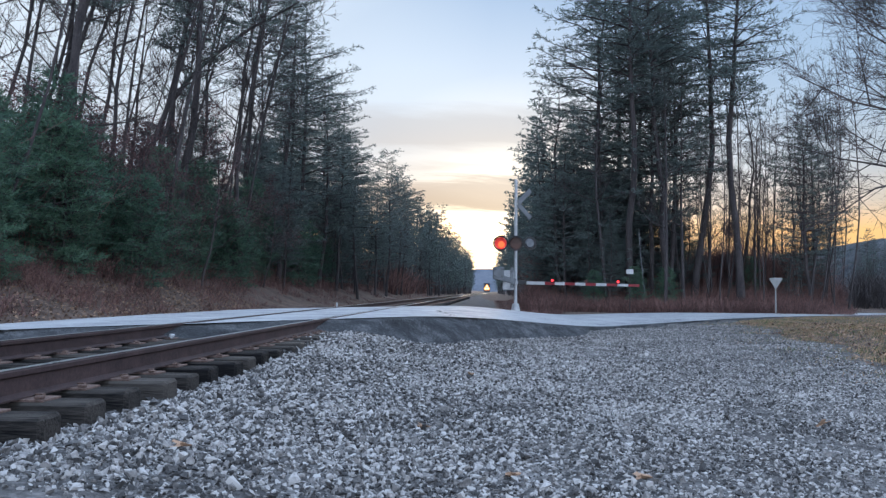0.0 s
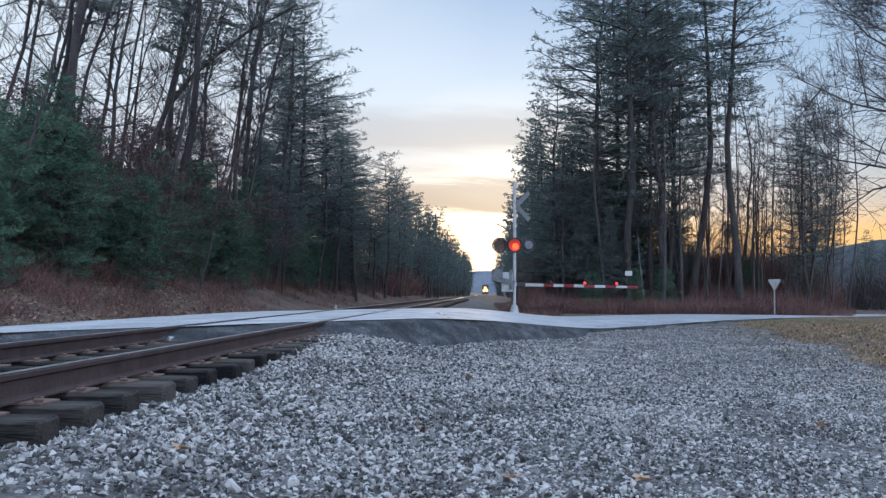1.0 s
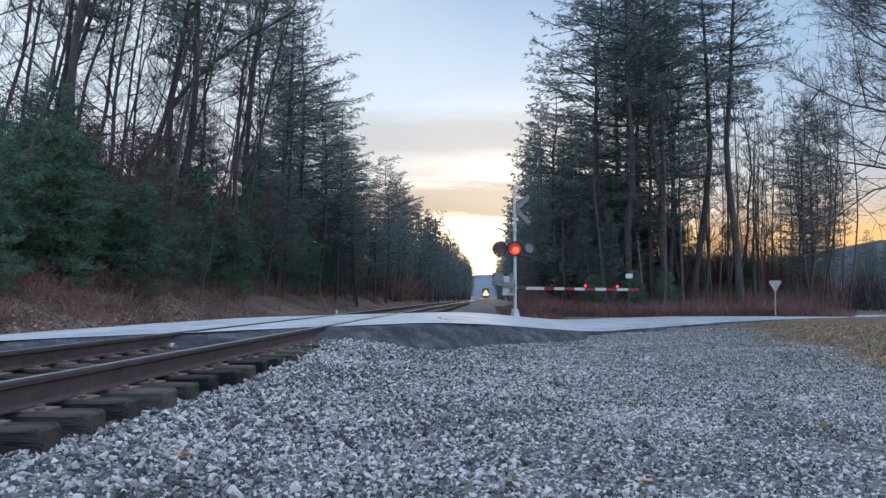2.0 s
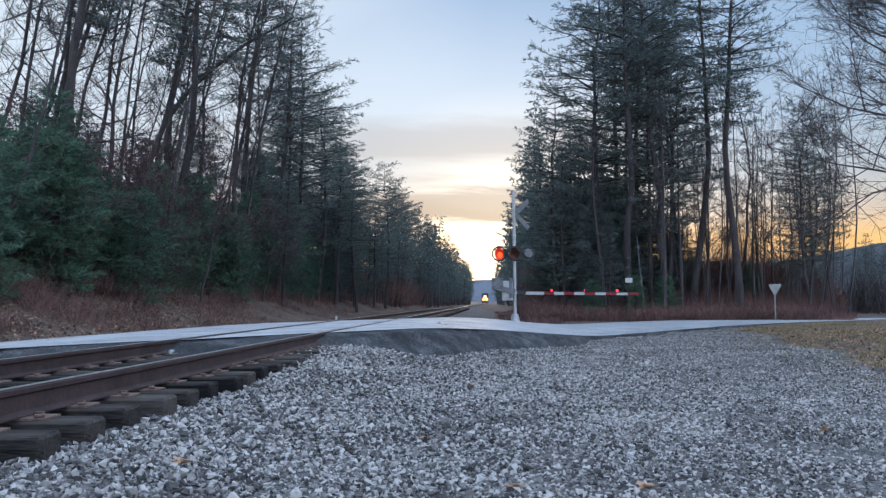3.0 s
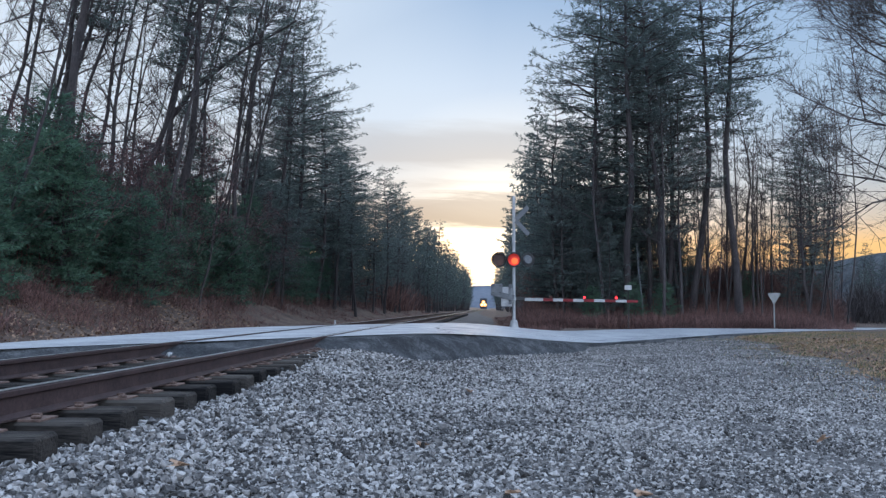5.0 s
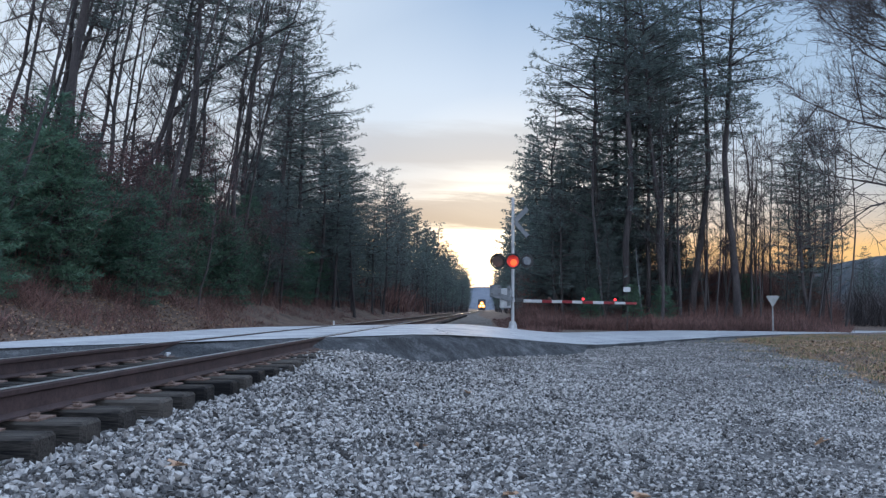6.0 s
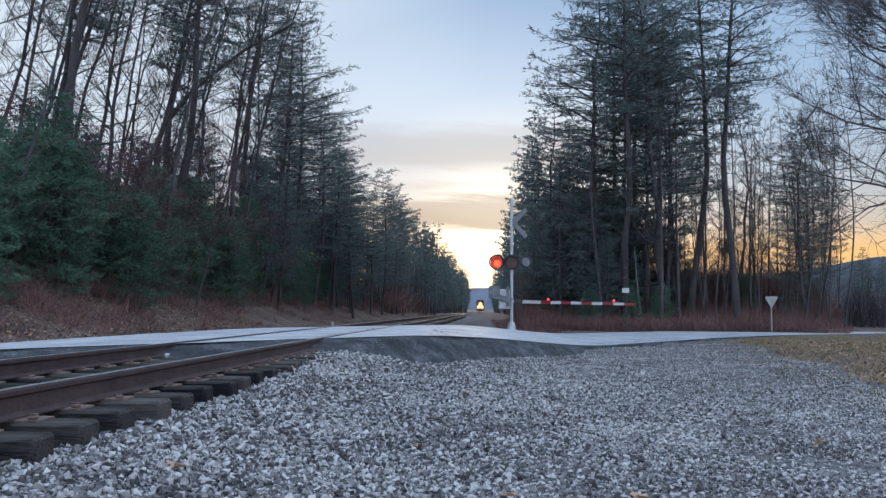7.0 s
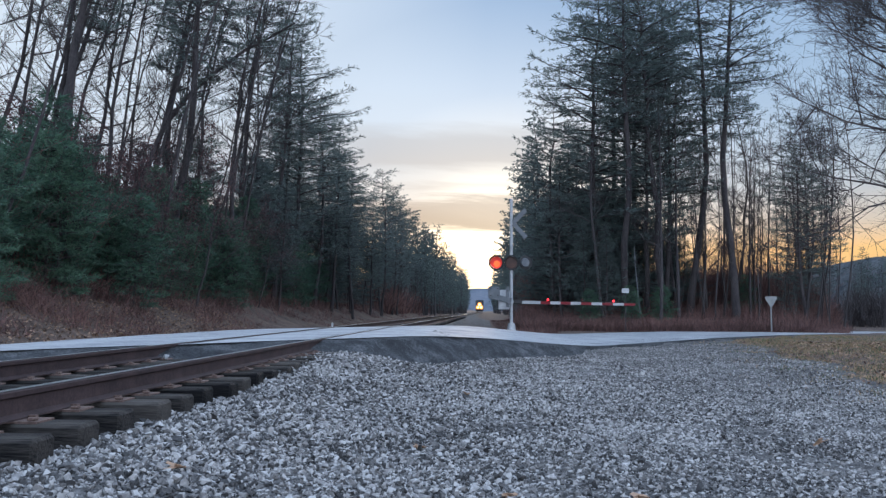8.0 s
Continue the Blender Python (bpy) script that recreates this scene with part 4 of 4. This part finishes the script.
    # clump of tall pines behind the gate
    for x, y, s, k in ((6.6, 46.5, 1.08, 0), (8.2, 47.5, 1.1, 1), (4.0, 50.5, 0.62, 1), (9.9, 46.4, 1.12, 1), (7.2, 49, 1.12, 0), (10.7, 48.8, 1.1, 0), (8.9, 46.0, 1.08, 1)):
        plant("broad", x, y, s, 0, R, which=k)
    plant("tall", 13.2, 44.5, 1.06, 1.5, R, which=1)
    for x, y, s, k, l in ((4.1, 45, 0.93, "full", 0), (5.4, 47, 0.98, "full", 1), (7.4, 45, 1.04, "tall", 0), (8.9, 48, 1.06, "tall", -1), (9.5, 45.2, 1.05, "tall", -4),
                          (5.6, 52, 1.0, "full", 0), (4.4, 56, 0.85, "full", 0), (11.0, 46, 1.0, "tall", 1), (4.4, 48, 0.7, "full", 0), (6.2, 44, 0.75, "full", 0), (3.3, 47.5, 0.55, "full", 0), (7.4, 49, 0.62, "full", 0), (8.6, 50, 0.55, "full", 0), (5.0, 44.6, 0.8, "full", 0), (4.7, 50, 0.9, "full", 0), (6.6, 50.5, 0.8, "full", 0), (3.9, 52.5, 0.6, "full", 0), (9.8, 52, 0.45, "full", 0)):
        plant(k, x, y, s, l, R)
    for x, y, s in ((16.6, 46, 0.60), (18.4, 49, 0.58), (20.3, 52, 0.52)):
        plant("full", x, y, s, 0, R)
    for x, y, s, k in ((3.9, 46, 0.68, 0), (4.7, 47, 0.82, 1)):
        plant("broad", x, y, s, 0, R, which=k)
    for x, y, s in ((5.4, 46.5, 0.85), (6.5, 47.6, 0.95), (7.5, 47.8, 0.9), (8.6, 48.6, 0.9), (9.6, 48.2, 0.75), (10.8, 49, 0.62), (4.3, 47.4, 0.9), (12.2, 50.5, 0.5), (7.0, 52, 1.0), (8.2, 54, 1.0), (5.2, 51, 1.0)):
        plant("dense", x, y, s, 0, R)
    for x, y, s in ((3.6, 49, 0.6), (4.2, 50.5, 0.7), (5.4, 49.5, 0.72), (6.6, 48.5, 0.66), (7.2, 51, 0.68), (8.0, 50.2, 0.5), (9.0, 51, 0.5), (10.0, 52, 0.42), (11.0, 51.5, 0.40), (12.0, 53, 0.42), (8.4, 53, 0.55), (9.6, 54, 0.5)):
        plant("full", x, y, s, 0, R)
    for x, y, s, l in ((11.6, 45.5, 0.75, 1), (12.4, 47, 0.8, -2), (14.4, 46, 0.78, 1), (15.2, 47.5, 0.72, -1), (16.2, 48.5, 0.75, 2), (10.9, 48, 0.85, 0), (13.8, 49, 0.8, 2), (17.3, 47.5, 0.6, -2), (18.4, 50, 0.62, 1)):
        plant("bare", x, y, s, l, R)
    for x, y, s in ((17.2, 45.6, 0.62), (17.9, 47.6, 0.56), (19.4, 49.4, 0.45)):
        plant("broad", x, y, s, 0, R)
    # dim trees on the slope past the road's bend
    for i in range(80):
        y = rng.uniform(56, 104)
        plant("farbare" if rng.random() < 0.45 else "far", y * rng.uniform(0.43, 0.6), y, rng.uniform(0.22, 0.34) * (0.6 + y / 150), rng.uniform(-3, 3), "trees beyond the road's bend")
    for x, y, s in ((5.4, 43.5, 0.45), (7.6, 44, 0.5), (15.0, 49, 0.55), (9.2, 44, 0.5)):
        plant("young", x, y, s, 0, R)
    for x, y, s in ((8.9, 43, 0.9), (10.2, 44.5, 0.95), (6.3, 44, 0.9)):
        plant("bare", x, y, s, 0, R)
    for x, y, s in ((12.0, 52, 0.95),):
        plant("tall", x, y, s, 0, R)
    for x, y, s in ((10.4, 50, 0.7), (15.6, 50, 0.55), (17.8, 53, 0.6)):
        plant("bare", x, y, s, rng.uniform(-3, 3), R)
    for i in range(7):
        y = rng.uniform(49, 58)
        plant("leafy", y * rng.uniform(0.18, 0.36), y, rng.uniform(0.6, 0.85), 0, R)
    for i in range(44):
        y = rng.uniform(43.5, 60)
        plant("thin", rng.uniform(9.5, 0.42 * y), y, rng.uniform(0.6, 1.05), rng.uniform(-3, 3), R)
    y = 58.0
    while y < 330:
        for x0 in (3.1, 6.5):
            pick = rng.random()
            plant("far" if pick < 0.55 or y < 110 else "farbare", x0 + abs(rng.gauss(0, 0.7)), y + rng.uniform(-2, 2), rng.uniform(0.6, 0.85), rng.uniform(-1, 2), R)
        y += 6.0 if y < 120 else 11.0
    y = 60.0
    while y < 330:
        plant("far", 3.3 + abs(rng.gauss(0, 0.9)), y, rng.uniform(0.34, 0.5), 0, R)
        y += 3.6 if y < 150 else 5.5
    # a bowed tree arching out over the young pines
    rng3 = random.Random(19)
    stem, twig, tufts = Soup(), Soup(), Soup()
    arch = [Vector(p) for p in ((0, 0, -0.3), (0.7, 0.1, 2.2), (1.6, 0, 4.6), (2.7, -0.1, 7.4), (3.7, 0, 8.8), (4.9, 0.1, 9.9), (6.3, 0, 10.9), (7.4, 0.1, 11.5), (8.5, 0, 12.1))]
    stem.tube(arch, [0.17 - 0.017 * i for i in range(9)], 8)
    for i in range(46):
        q = along(arch, rng3.uniform(0.35, 1))
        d = (Vector((0.5, 0, 0.5)) + rnd(rng3, 0.6)).normalized() * rng3.uniform(0.5, 1.7)
        twig.tube([q, q + d * 0.5 + rnd(rng3, 0.05), q + d], [0.025, 0.016, 0.005], 3)
        for k in range(7):
            c = q + d * rng3.uniform(0.3, 1.05)
            for _ in range(5):
                v = (d.normalized() * 0.6 + rnd(rng3, 0.6)).normalized() * 0.26
                tufts.blade(c, v, v.cross(rnd(rng3)).normalized() * 0.018)
    root = base("pine_tree", pose(-17.0, 36.0, land(-17.0, 36.0)), "dark bowed pine arching out from the woods", "tree", L)
    raw("trunk", stem.v, stem.f, M_BARK, root, True)
    tagged(raw("branchwork", twig.v, twig.f, M_BARK, root), kind="stuff")
    raw("crown", tufts.v, tufts.f, M_NEEDLE, root)
    # big tree whose boughs hang in from the roadside
    big = hardwood(91, 14, 6.2, 0, "large bare roadside tree with long rising boughs", start=0.12, detail=2.6, aim=172, r=0.15, droop=0.03)
    big.matrix_basis = pose(12.7, 20.5, land(12.7, 20.5), 0, 0, 0)
    big = hardwood(92, 17, 6.0, 0, "large bare roadside tree with a dense twiggy crown", start=0.25, detail=2.9, aim=185, r=0.15)
    big.matrix_basis = pose(16.2, 27.5, land(16.2, 27.5), 0, 0, 0)
    big = hardwood(93, 15, 5.4, 0, "bare roadside tree with a thicket of fine twigs", start=0.4, detail=2.6, aim=180, r=0.13)
    big.matrix_basis = pose(14.6, 24.0, land(14.6, 24.0), 0, 0, 0)
    big = hardwood(94, 17, 6.4, 0, "bare roadside tree with a high dense twiggy crown", start=0.45, detail=2.6, aim=182, r=0.14)
    big.matrix_basis = pose(13.9, 26.6, land(13.9, 26.6), 0, 0, 0)
    # pale dead stem standing before the pines
    rng2 = random.Random(3)
    stem = Soup()
    pts = [Vector((-0.05 * i + 0.03 * math.sin(i), 0, 0.75 * i - 0.1)) for i in range(7)]
    stem.tube(pts, [0.045 - 0.005 * i for i in range(7)], 7)
    for i in range(9):
        q = along(pts, rng2.uniform(0.3, 1))
        stem.tube([q, q + rnd(rng2, 0.4) + Vector((0, 0, 0.3))], [0.012, 0.004], 3)
    root = base("dead_tree", pose(8.1, 44.0, land(8.1, 44.0)), "slim pale dead tree before the pines", "tree")
    raw("trunk", stem.v, stem.f, M_SIGNBACK, root)


plant_woods()
join_far_woods()


# ---------------------------------------------------------------- undergrowth, grass, stones
def stalks(name, count, area, height, mat, label, category, seed, width=0.012, cluster=3, lean=0.35):
    rng = random.Random(seed)
    s = Soup()
    for _ in range(count):
        x, y = area(rng)
        z = land(x, y)
        for k in range(cluster):
            h = height(x, y) * rng.uniform(0.4, 1.1)
            d = Vector((rng.gauss(0, lean), rng.gauss(0, lean), 1)).normalized() * h
            w = Vector((rng.gauss(0, 1), rng.gauss(0, 1), 0)).normalized() * width
            s.blade(Vector((x + rng.gauss(0, 0.1), y + rng.gauss(0, 0.1), z - 0.02)), d, w)
            if h > 0.5:
                for _ in range(2):
                    t = rng.uniform(0.3, 0.8)
                    s.blade(Vector((x, y, z)) + d * t, (d * 0.4 + rnd(rng, 0.22 * h)), w * 0.7)
    return tagged(raw(name, s.v, s.f, mat), label, category, kind="stuff")


def build_undergrowth():
    def left(rng):
        y = 14 + 150 * rng.random() ** 2.2
        x = -8.6 - 1.6 * smooth(34, 22, y) * rng.random() - abs(rng.gauss(0, 2.4))
        if noise.noise(Vector((x * 0.55, y * 0.3, 4))) < -0.05 and x > -12:
            x -= 2.5
        return x, y
    stalks("undergrowth", 11000, left, lambda x, y: 0.20 + 0.75 * smooth(9.0, 12.6, -x), M_BRUSH, "red-brown dead brush along the wood's edge", "undergrowth", 1, 0.012, 3, 0.85)

    def right(rng):
        y = 41 + abs(rng.gauss(0, 5))
        return 2.0 + (0.425 * y - 2.0) * rng.random(), y
    stalks("undergrowth", 11000, right, lambda x, y: (0.7 + 1.0 * smooth(42, 48, y)) * (0.25 + 0.75 * smooth(0.425, 0.36, x / y)), M_BRUSH, "red-brown dead brush below the pines", "undergrowth", 2, 0.014, 3, 0.65)

    def thick(rng):
        y = 50 + 10 * rng.random()
        return 3.5 + (0.41 * y - 3.5) * rng.random(), y
    stalks("thicket", 6500, thick, lambda x, y: 3.5 * (0.3 + 0.7 * smooth(0.41, 0.35, x / y)), M_BRUSH, "dense dark thicket inside the woods", "undergrowth", 3, 0.025, 4, 0.5)

    def slope(rng):
        y = 50 + 60 * rng.random()
        return y * rng.uniform(0.425, 0.62), y
    stalks("thicket", 5200, slope, lambda x, y: 2.0, M_GREYBARK, "dim grey brush past the road's bend", "undergrowth", 7, 0.028, 4)

    def verge(rng):
        return 0.6 + 2.6 * rng.random(), 37 + 50 * rng.random() ** 1.5
    stalks("undergrowth", 2600, verge, lambda x, y: 0.18 + 0.25 * smooth(1.0, 3.0, x), M_BRUSH, "low dry weeds between the track and the woods", "undergrowth", 8, 0.012, 3, 0.8)

    def deep(rng):
        return -13 - 14 * rng.random(), 17 + 120 * rng.random() ** 1.6
    stalks("thicket", 4800, deep, lambda x, y: 3.6, M_BRUSH, "dense dark thicket inside the woods", "undergrowth", 5, 0.03, 4)

    def line(rng):
        return -10.5 - 5 * rng.random(), 90 + 240 * rng.random()
    stalks("thicket", 5000, line, lambda x, y: 2.6, M_BRUSH, "distant tangle of brush beside the line", "undergrowth", 6, 0.09, 4)

    def grass(rng):
        while True:
            y = 8 + 30 * rng.random()
            x = lot_edge(y) - 1.6 * rng.random() ** 3 + abs(rng.gauss(0, 2.6 + 0.12 * y))
            if road_side(x, y) > 3.6 + 0.16 * max(0, x - 8):
                return x, y
    stalks("grass_verge", 30000, grass, lambda x, y: 0.07 + 0.12 * max(0, noise.noise(Vector((x, y, 7)))), M_GRASS, "short yellow-green winter grass beside the gravel", "grass", 4, 0.008, 4, 0.7)


build_undergrowth()


def build_leaves():
    rng = random.Random(12)
    for name, count, area, label in (
            ("fallen_leaves", 13000, lambda: (-7.6 - 4.6 * rng.random(), 9 + 26 * rng.random()), "pale brown fallen leaves on the bank"),
            ("fallen_leaves", 6500, lambda: (lambda y: (lot_edge(y) + 0.3 + 6 * rng.random(), y))(8 + 20 * rng.random()), "brown fallen leaves in the grass")):
        s = Soup()
        for _ in range(count):
            x, y = area()
            a = Vector((rng.gauss(0, 1), rng.gauss(0, 1), rng.gauss(0, 0.4))).normalized() * rng.uniform(0.02, 0.055) * (1.0 if x < 0 else 0.75)
            b = a.cross(Vector((rng.gauss(0, 0.4), rng.gauss(0, 0.4), 1))).normalized() * a.length * 0.7
            s.leaf(Vector((x, y, land(x, y) + 0.03 + rng.uniform(0, 0.03))), a, b)
        tagged(raw(name, s.v, s.f, M_LEAF), label, "leaves", kind="stuff")
    # single leaves lying on the gravel
    for k, (x, y) in enumerate(((-0.46, 5.8), (0.12, 4.25), (0.75, 4.2), (-1.6, 4.3), (-0.2, 9.5), (2.4, 6.2))):
        bm = bmesh.new()
        pts = [(0.06 * (0.55 + 0.45 * math.cos(3 * w)) * math.cos(w), 0.075 * (0.6 + 0.4 * math.sin(5 * w)) * math.sin(w), 0.012 * math.cos(2 * w)) for w in [6.283 * i / 16 for i in range(16)]]
        mid = bm.verts.new((0, 0, -0.006))
        ring = [bm.verts.new(q) for q in pts]
        for i in range(16):
            bm.faces.new((mid, ring[i], ring[(i + 1) % 16]))
        bm.normal_update()
        bmesh.ops.solidify(bm, geom=bm.faces[:], thickness=0.0015)
        ob = part("fallen_leaf", bm, M_LEAF)
        ob.matrix_basis = pose(x, y, land(x, y) + 0.05, 12 * k - 30, 15 - 7 * k, 50 * k)
        tagged(ob, "curled reddish brown oak leaf on gravel", "leaf", "leaves on the gravel")


build_leaves()


def build_chunk():
    """A pale broken lump of stone by the rail at the crossing."""
    bm = bmesh.new()
    rng = random.Random(2)
    for _ in range(14):
        bm.verts.new(rnd(rng).normalized() * 0.038 * rng.uniform(0.8, 1.2))
    bmesh.ops.convex_hull(bm, input=bm.verts[:])
    ob = part("stone", bm, M_GALV)
    ob.matrix_basis = pose(-3.98, 10.3, -0.13)
    tagged(ob, "pale broken stone lying beside the rail", "stone")
    two = copy_thing(ob, pose(2.15, 15.2, land(2.15, 15.2) + 0.04, 20, 30, 50))
    tagged(two, "pale stone lying loose on the gravel")


build_chunk()

def stones(name, count, area, size, seed, shapes, label):
    """Broken stones heaped on the ground, each a deformed lump."""
    r = np.random.RandomState(seed)
    lumps = []
    for k in range(14):
        bm = bmesh.new()
        for c in r.uniform(-1, 1, (8 if shapes == "fine" else 7, 3)):
            bm.verts.new(Vector(c / max(0.75, np.linalg.norm(c))) * 1.0)
        hull = bmesh.ops.convex_hull(bm, input=bm.verts[:])
        bmesh.ops.delete(bm, geom=[v for v in hull["geom_interior"] if isinstance(v, bmesh.types.BMVert)], context="VERTS")
        bmesh.ops.triangulate(bm, faces=bm.faces[:])
        bm.verts.index_update()
        bm.verts.ensure_lookup_table()
        co = np.array([v.co[:] for v in bm.verts])
        co *= np.array([1.2, 0.88, 0.72]) * (1 + r.uniform(-0.2, 0.2, 3))
        lumps.append((co, np.array([[v.index for v in f.verts] for f in bm.faces])))
        bm.free()
    vs, fs, n = [], [], 0
    for i in range(count):
        x, y = area(r)
        co, fc = lumps[r.randint(14)]
        s = size * math.exp(r.normal(0, 0.30)) * (1.03 - 0.36 * smooth(-1.6, 2.6, x))
        yaw, tilt, ax = r.uniform(0, 6.283), r.normal(0, 0.75), r.uniform(0, 6.283)
        w, p, q, u = Euler((tilt * math.cos(ax), tilt * math.sin(ax), yaw)).to_quaternion()
        rot = np.array([[1 - 2 * (q * q + u * u), 2 * (p * q - u * w), 2 * (p * u + q * w)], [2 * (p * q + u * w), 1 - 2 * (p * p + u * u), 2 * (q * u - p * w)], [2 * (p * u - q * w), 2 * (q * u + p * w), 1 - 2 * (p * p + q * q)]])
        vs.append(co @ rot.T * s + np.array([x, y, land(x, y) + 0.015 + s * r.uniform(-0.1, 1.05)]))
        fs.append(fc + n)
        n += len(co)
    vs, fs = np.concatenate(vs), np.concatenate(fs)
    me = bpy.data.meshes.new(name)
    me.vertices.add(len(vs))
    me.vertices.foreach_set("co", vs.ravel())
    me.loops.add(fs.size)
    me.loops.foreach_set("vertex_index", fs.ravel().astype(np.int32))
    me.polygons.add(len(fs))
    me.polygons.foreach_set("loop_start", np.arange(0, fs.size, 3, dtype=np.int32))
    me.update(calc_edges=True)
    me.shade_flat()
    me.materials.append(M_STONE)
    return tagged(new(name, me), label, "gravel", kind="stuff")


def build_stones():
    def near(r):
        y = 3.2 + 5.8 * r.random_sample() ** 0.8
        while True:
            x = (r.random_sample() * 1.2 - 0.66) * y
            if x > TRACK_X + 1.1:
                return x, y

    def mid(r):
        while True:
            y = 9.0 + 17 * r.random_sample() ** 1.25
            x = (r.random_sample() * 1.15 - 0.6) * y
            if x > TRACK_X + 1.1 and road_side(x, y) > 3.75 - 0.5 * smooth(0.0, 3.0, x) and x < lot_edge(y) + 0.25:
                return x, y

    def crib(r):
        return TRACK_X + (r.random_sample() * 2 - 1) * 1.25, 2.5 + 11.3 * r.random_sample()
    stones("ballast", 72000, near, 0.0158, 1, "fine", "broken grey ballast stones")
    stones("ballast", 62000, mid, 0.0178, 2, "rough", "broken grey ballast stones")
    stones("ballast", 11000, crib, 0.02, 3, "rough", "broken grey ballast stones between the ties")


build_stones()


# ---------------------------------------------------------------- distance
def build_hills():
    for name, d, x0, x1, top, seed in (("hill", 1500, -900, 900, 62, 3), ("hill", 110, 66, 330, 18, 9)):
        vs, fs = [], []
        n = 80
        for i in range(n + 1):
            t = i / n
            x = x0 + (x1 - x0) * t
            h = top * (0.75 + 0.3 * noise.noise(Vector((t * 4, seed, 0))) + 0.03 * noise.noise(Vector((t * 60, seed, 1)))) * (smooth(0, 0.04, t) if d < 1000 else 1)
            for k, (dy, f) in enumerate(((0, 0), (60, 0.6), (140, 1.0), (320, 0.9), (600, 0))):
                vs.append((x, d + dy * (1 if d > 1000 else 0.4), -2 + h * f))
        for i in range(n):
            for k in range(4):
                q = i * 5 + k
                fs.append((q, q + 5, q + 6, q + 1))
        tagged(raw(name, vs, fs, M_HILL if d > 1000 else M_BANK, smooth=True), "distant wooded ridge with haze in its blue-grey colour" if d > 1000 else "wooded slope beyond the road, haze in its colour", "hill", kind="structure")


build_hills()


# ---------------------------------------------------------------- what moves
SWITCHES = (0.45, 1.15, 1.8, 2.45, 3.1, 3.75, 4.4, 5.05, 5.7, 6.35, 7.05, 7.67)


def flashing(core, start, at):
    """Turns the two-faced lens by half a turn at each change."""
    a = start
    rows = [(0.0, at @ pose(0, 0, 0, 0, 0, a))]
    for t in SWITCHES:
        for k, dt in enumerate((-0.05, -0.0167, 0.0167, 0.05)):
            rows.append((t + dt, at @ pose(0, 0, 0, 0, 0, a + 60 * k)))
        a += 180
    rows.append((8.0, at @ pose(0, 0, 0, 0, 0, a)))
    walk(core, rows)


def motions():
    flashing(LEFT, 0, Matrix())
    flashing(RIGHT, 180, Matrix())
    flashing(ARM_LAMPS[0], 0, pose(0, -0.06, 0))
    flashing(ARM_LAMPS[1], 180, pose(0, -0.06, 0))
    walk(TRAIN, [(t, pose(TRACK_X + bend(400 - 11.0 * t), 400 - 11.0 * t, 0)) for t in (0.0, 2.0, 4.0, 6.0, 8.0)])


motions()
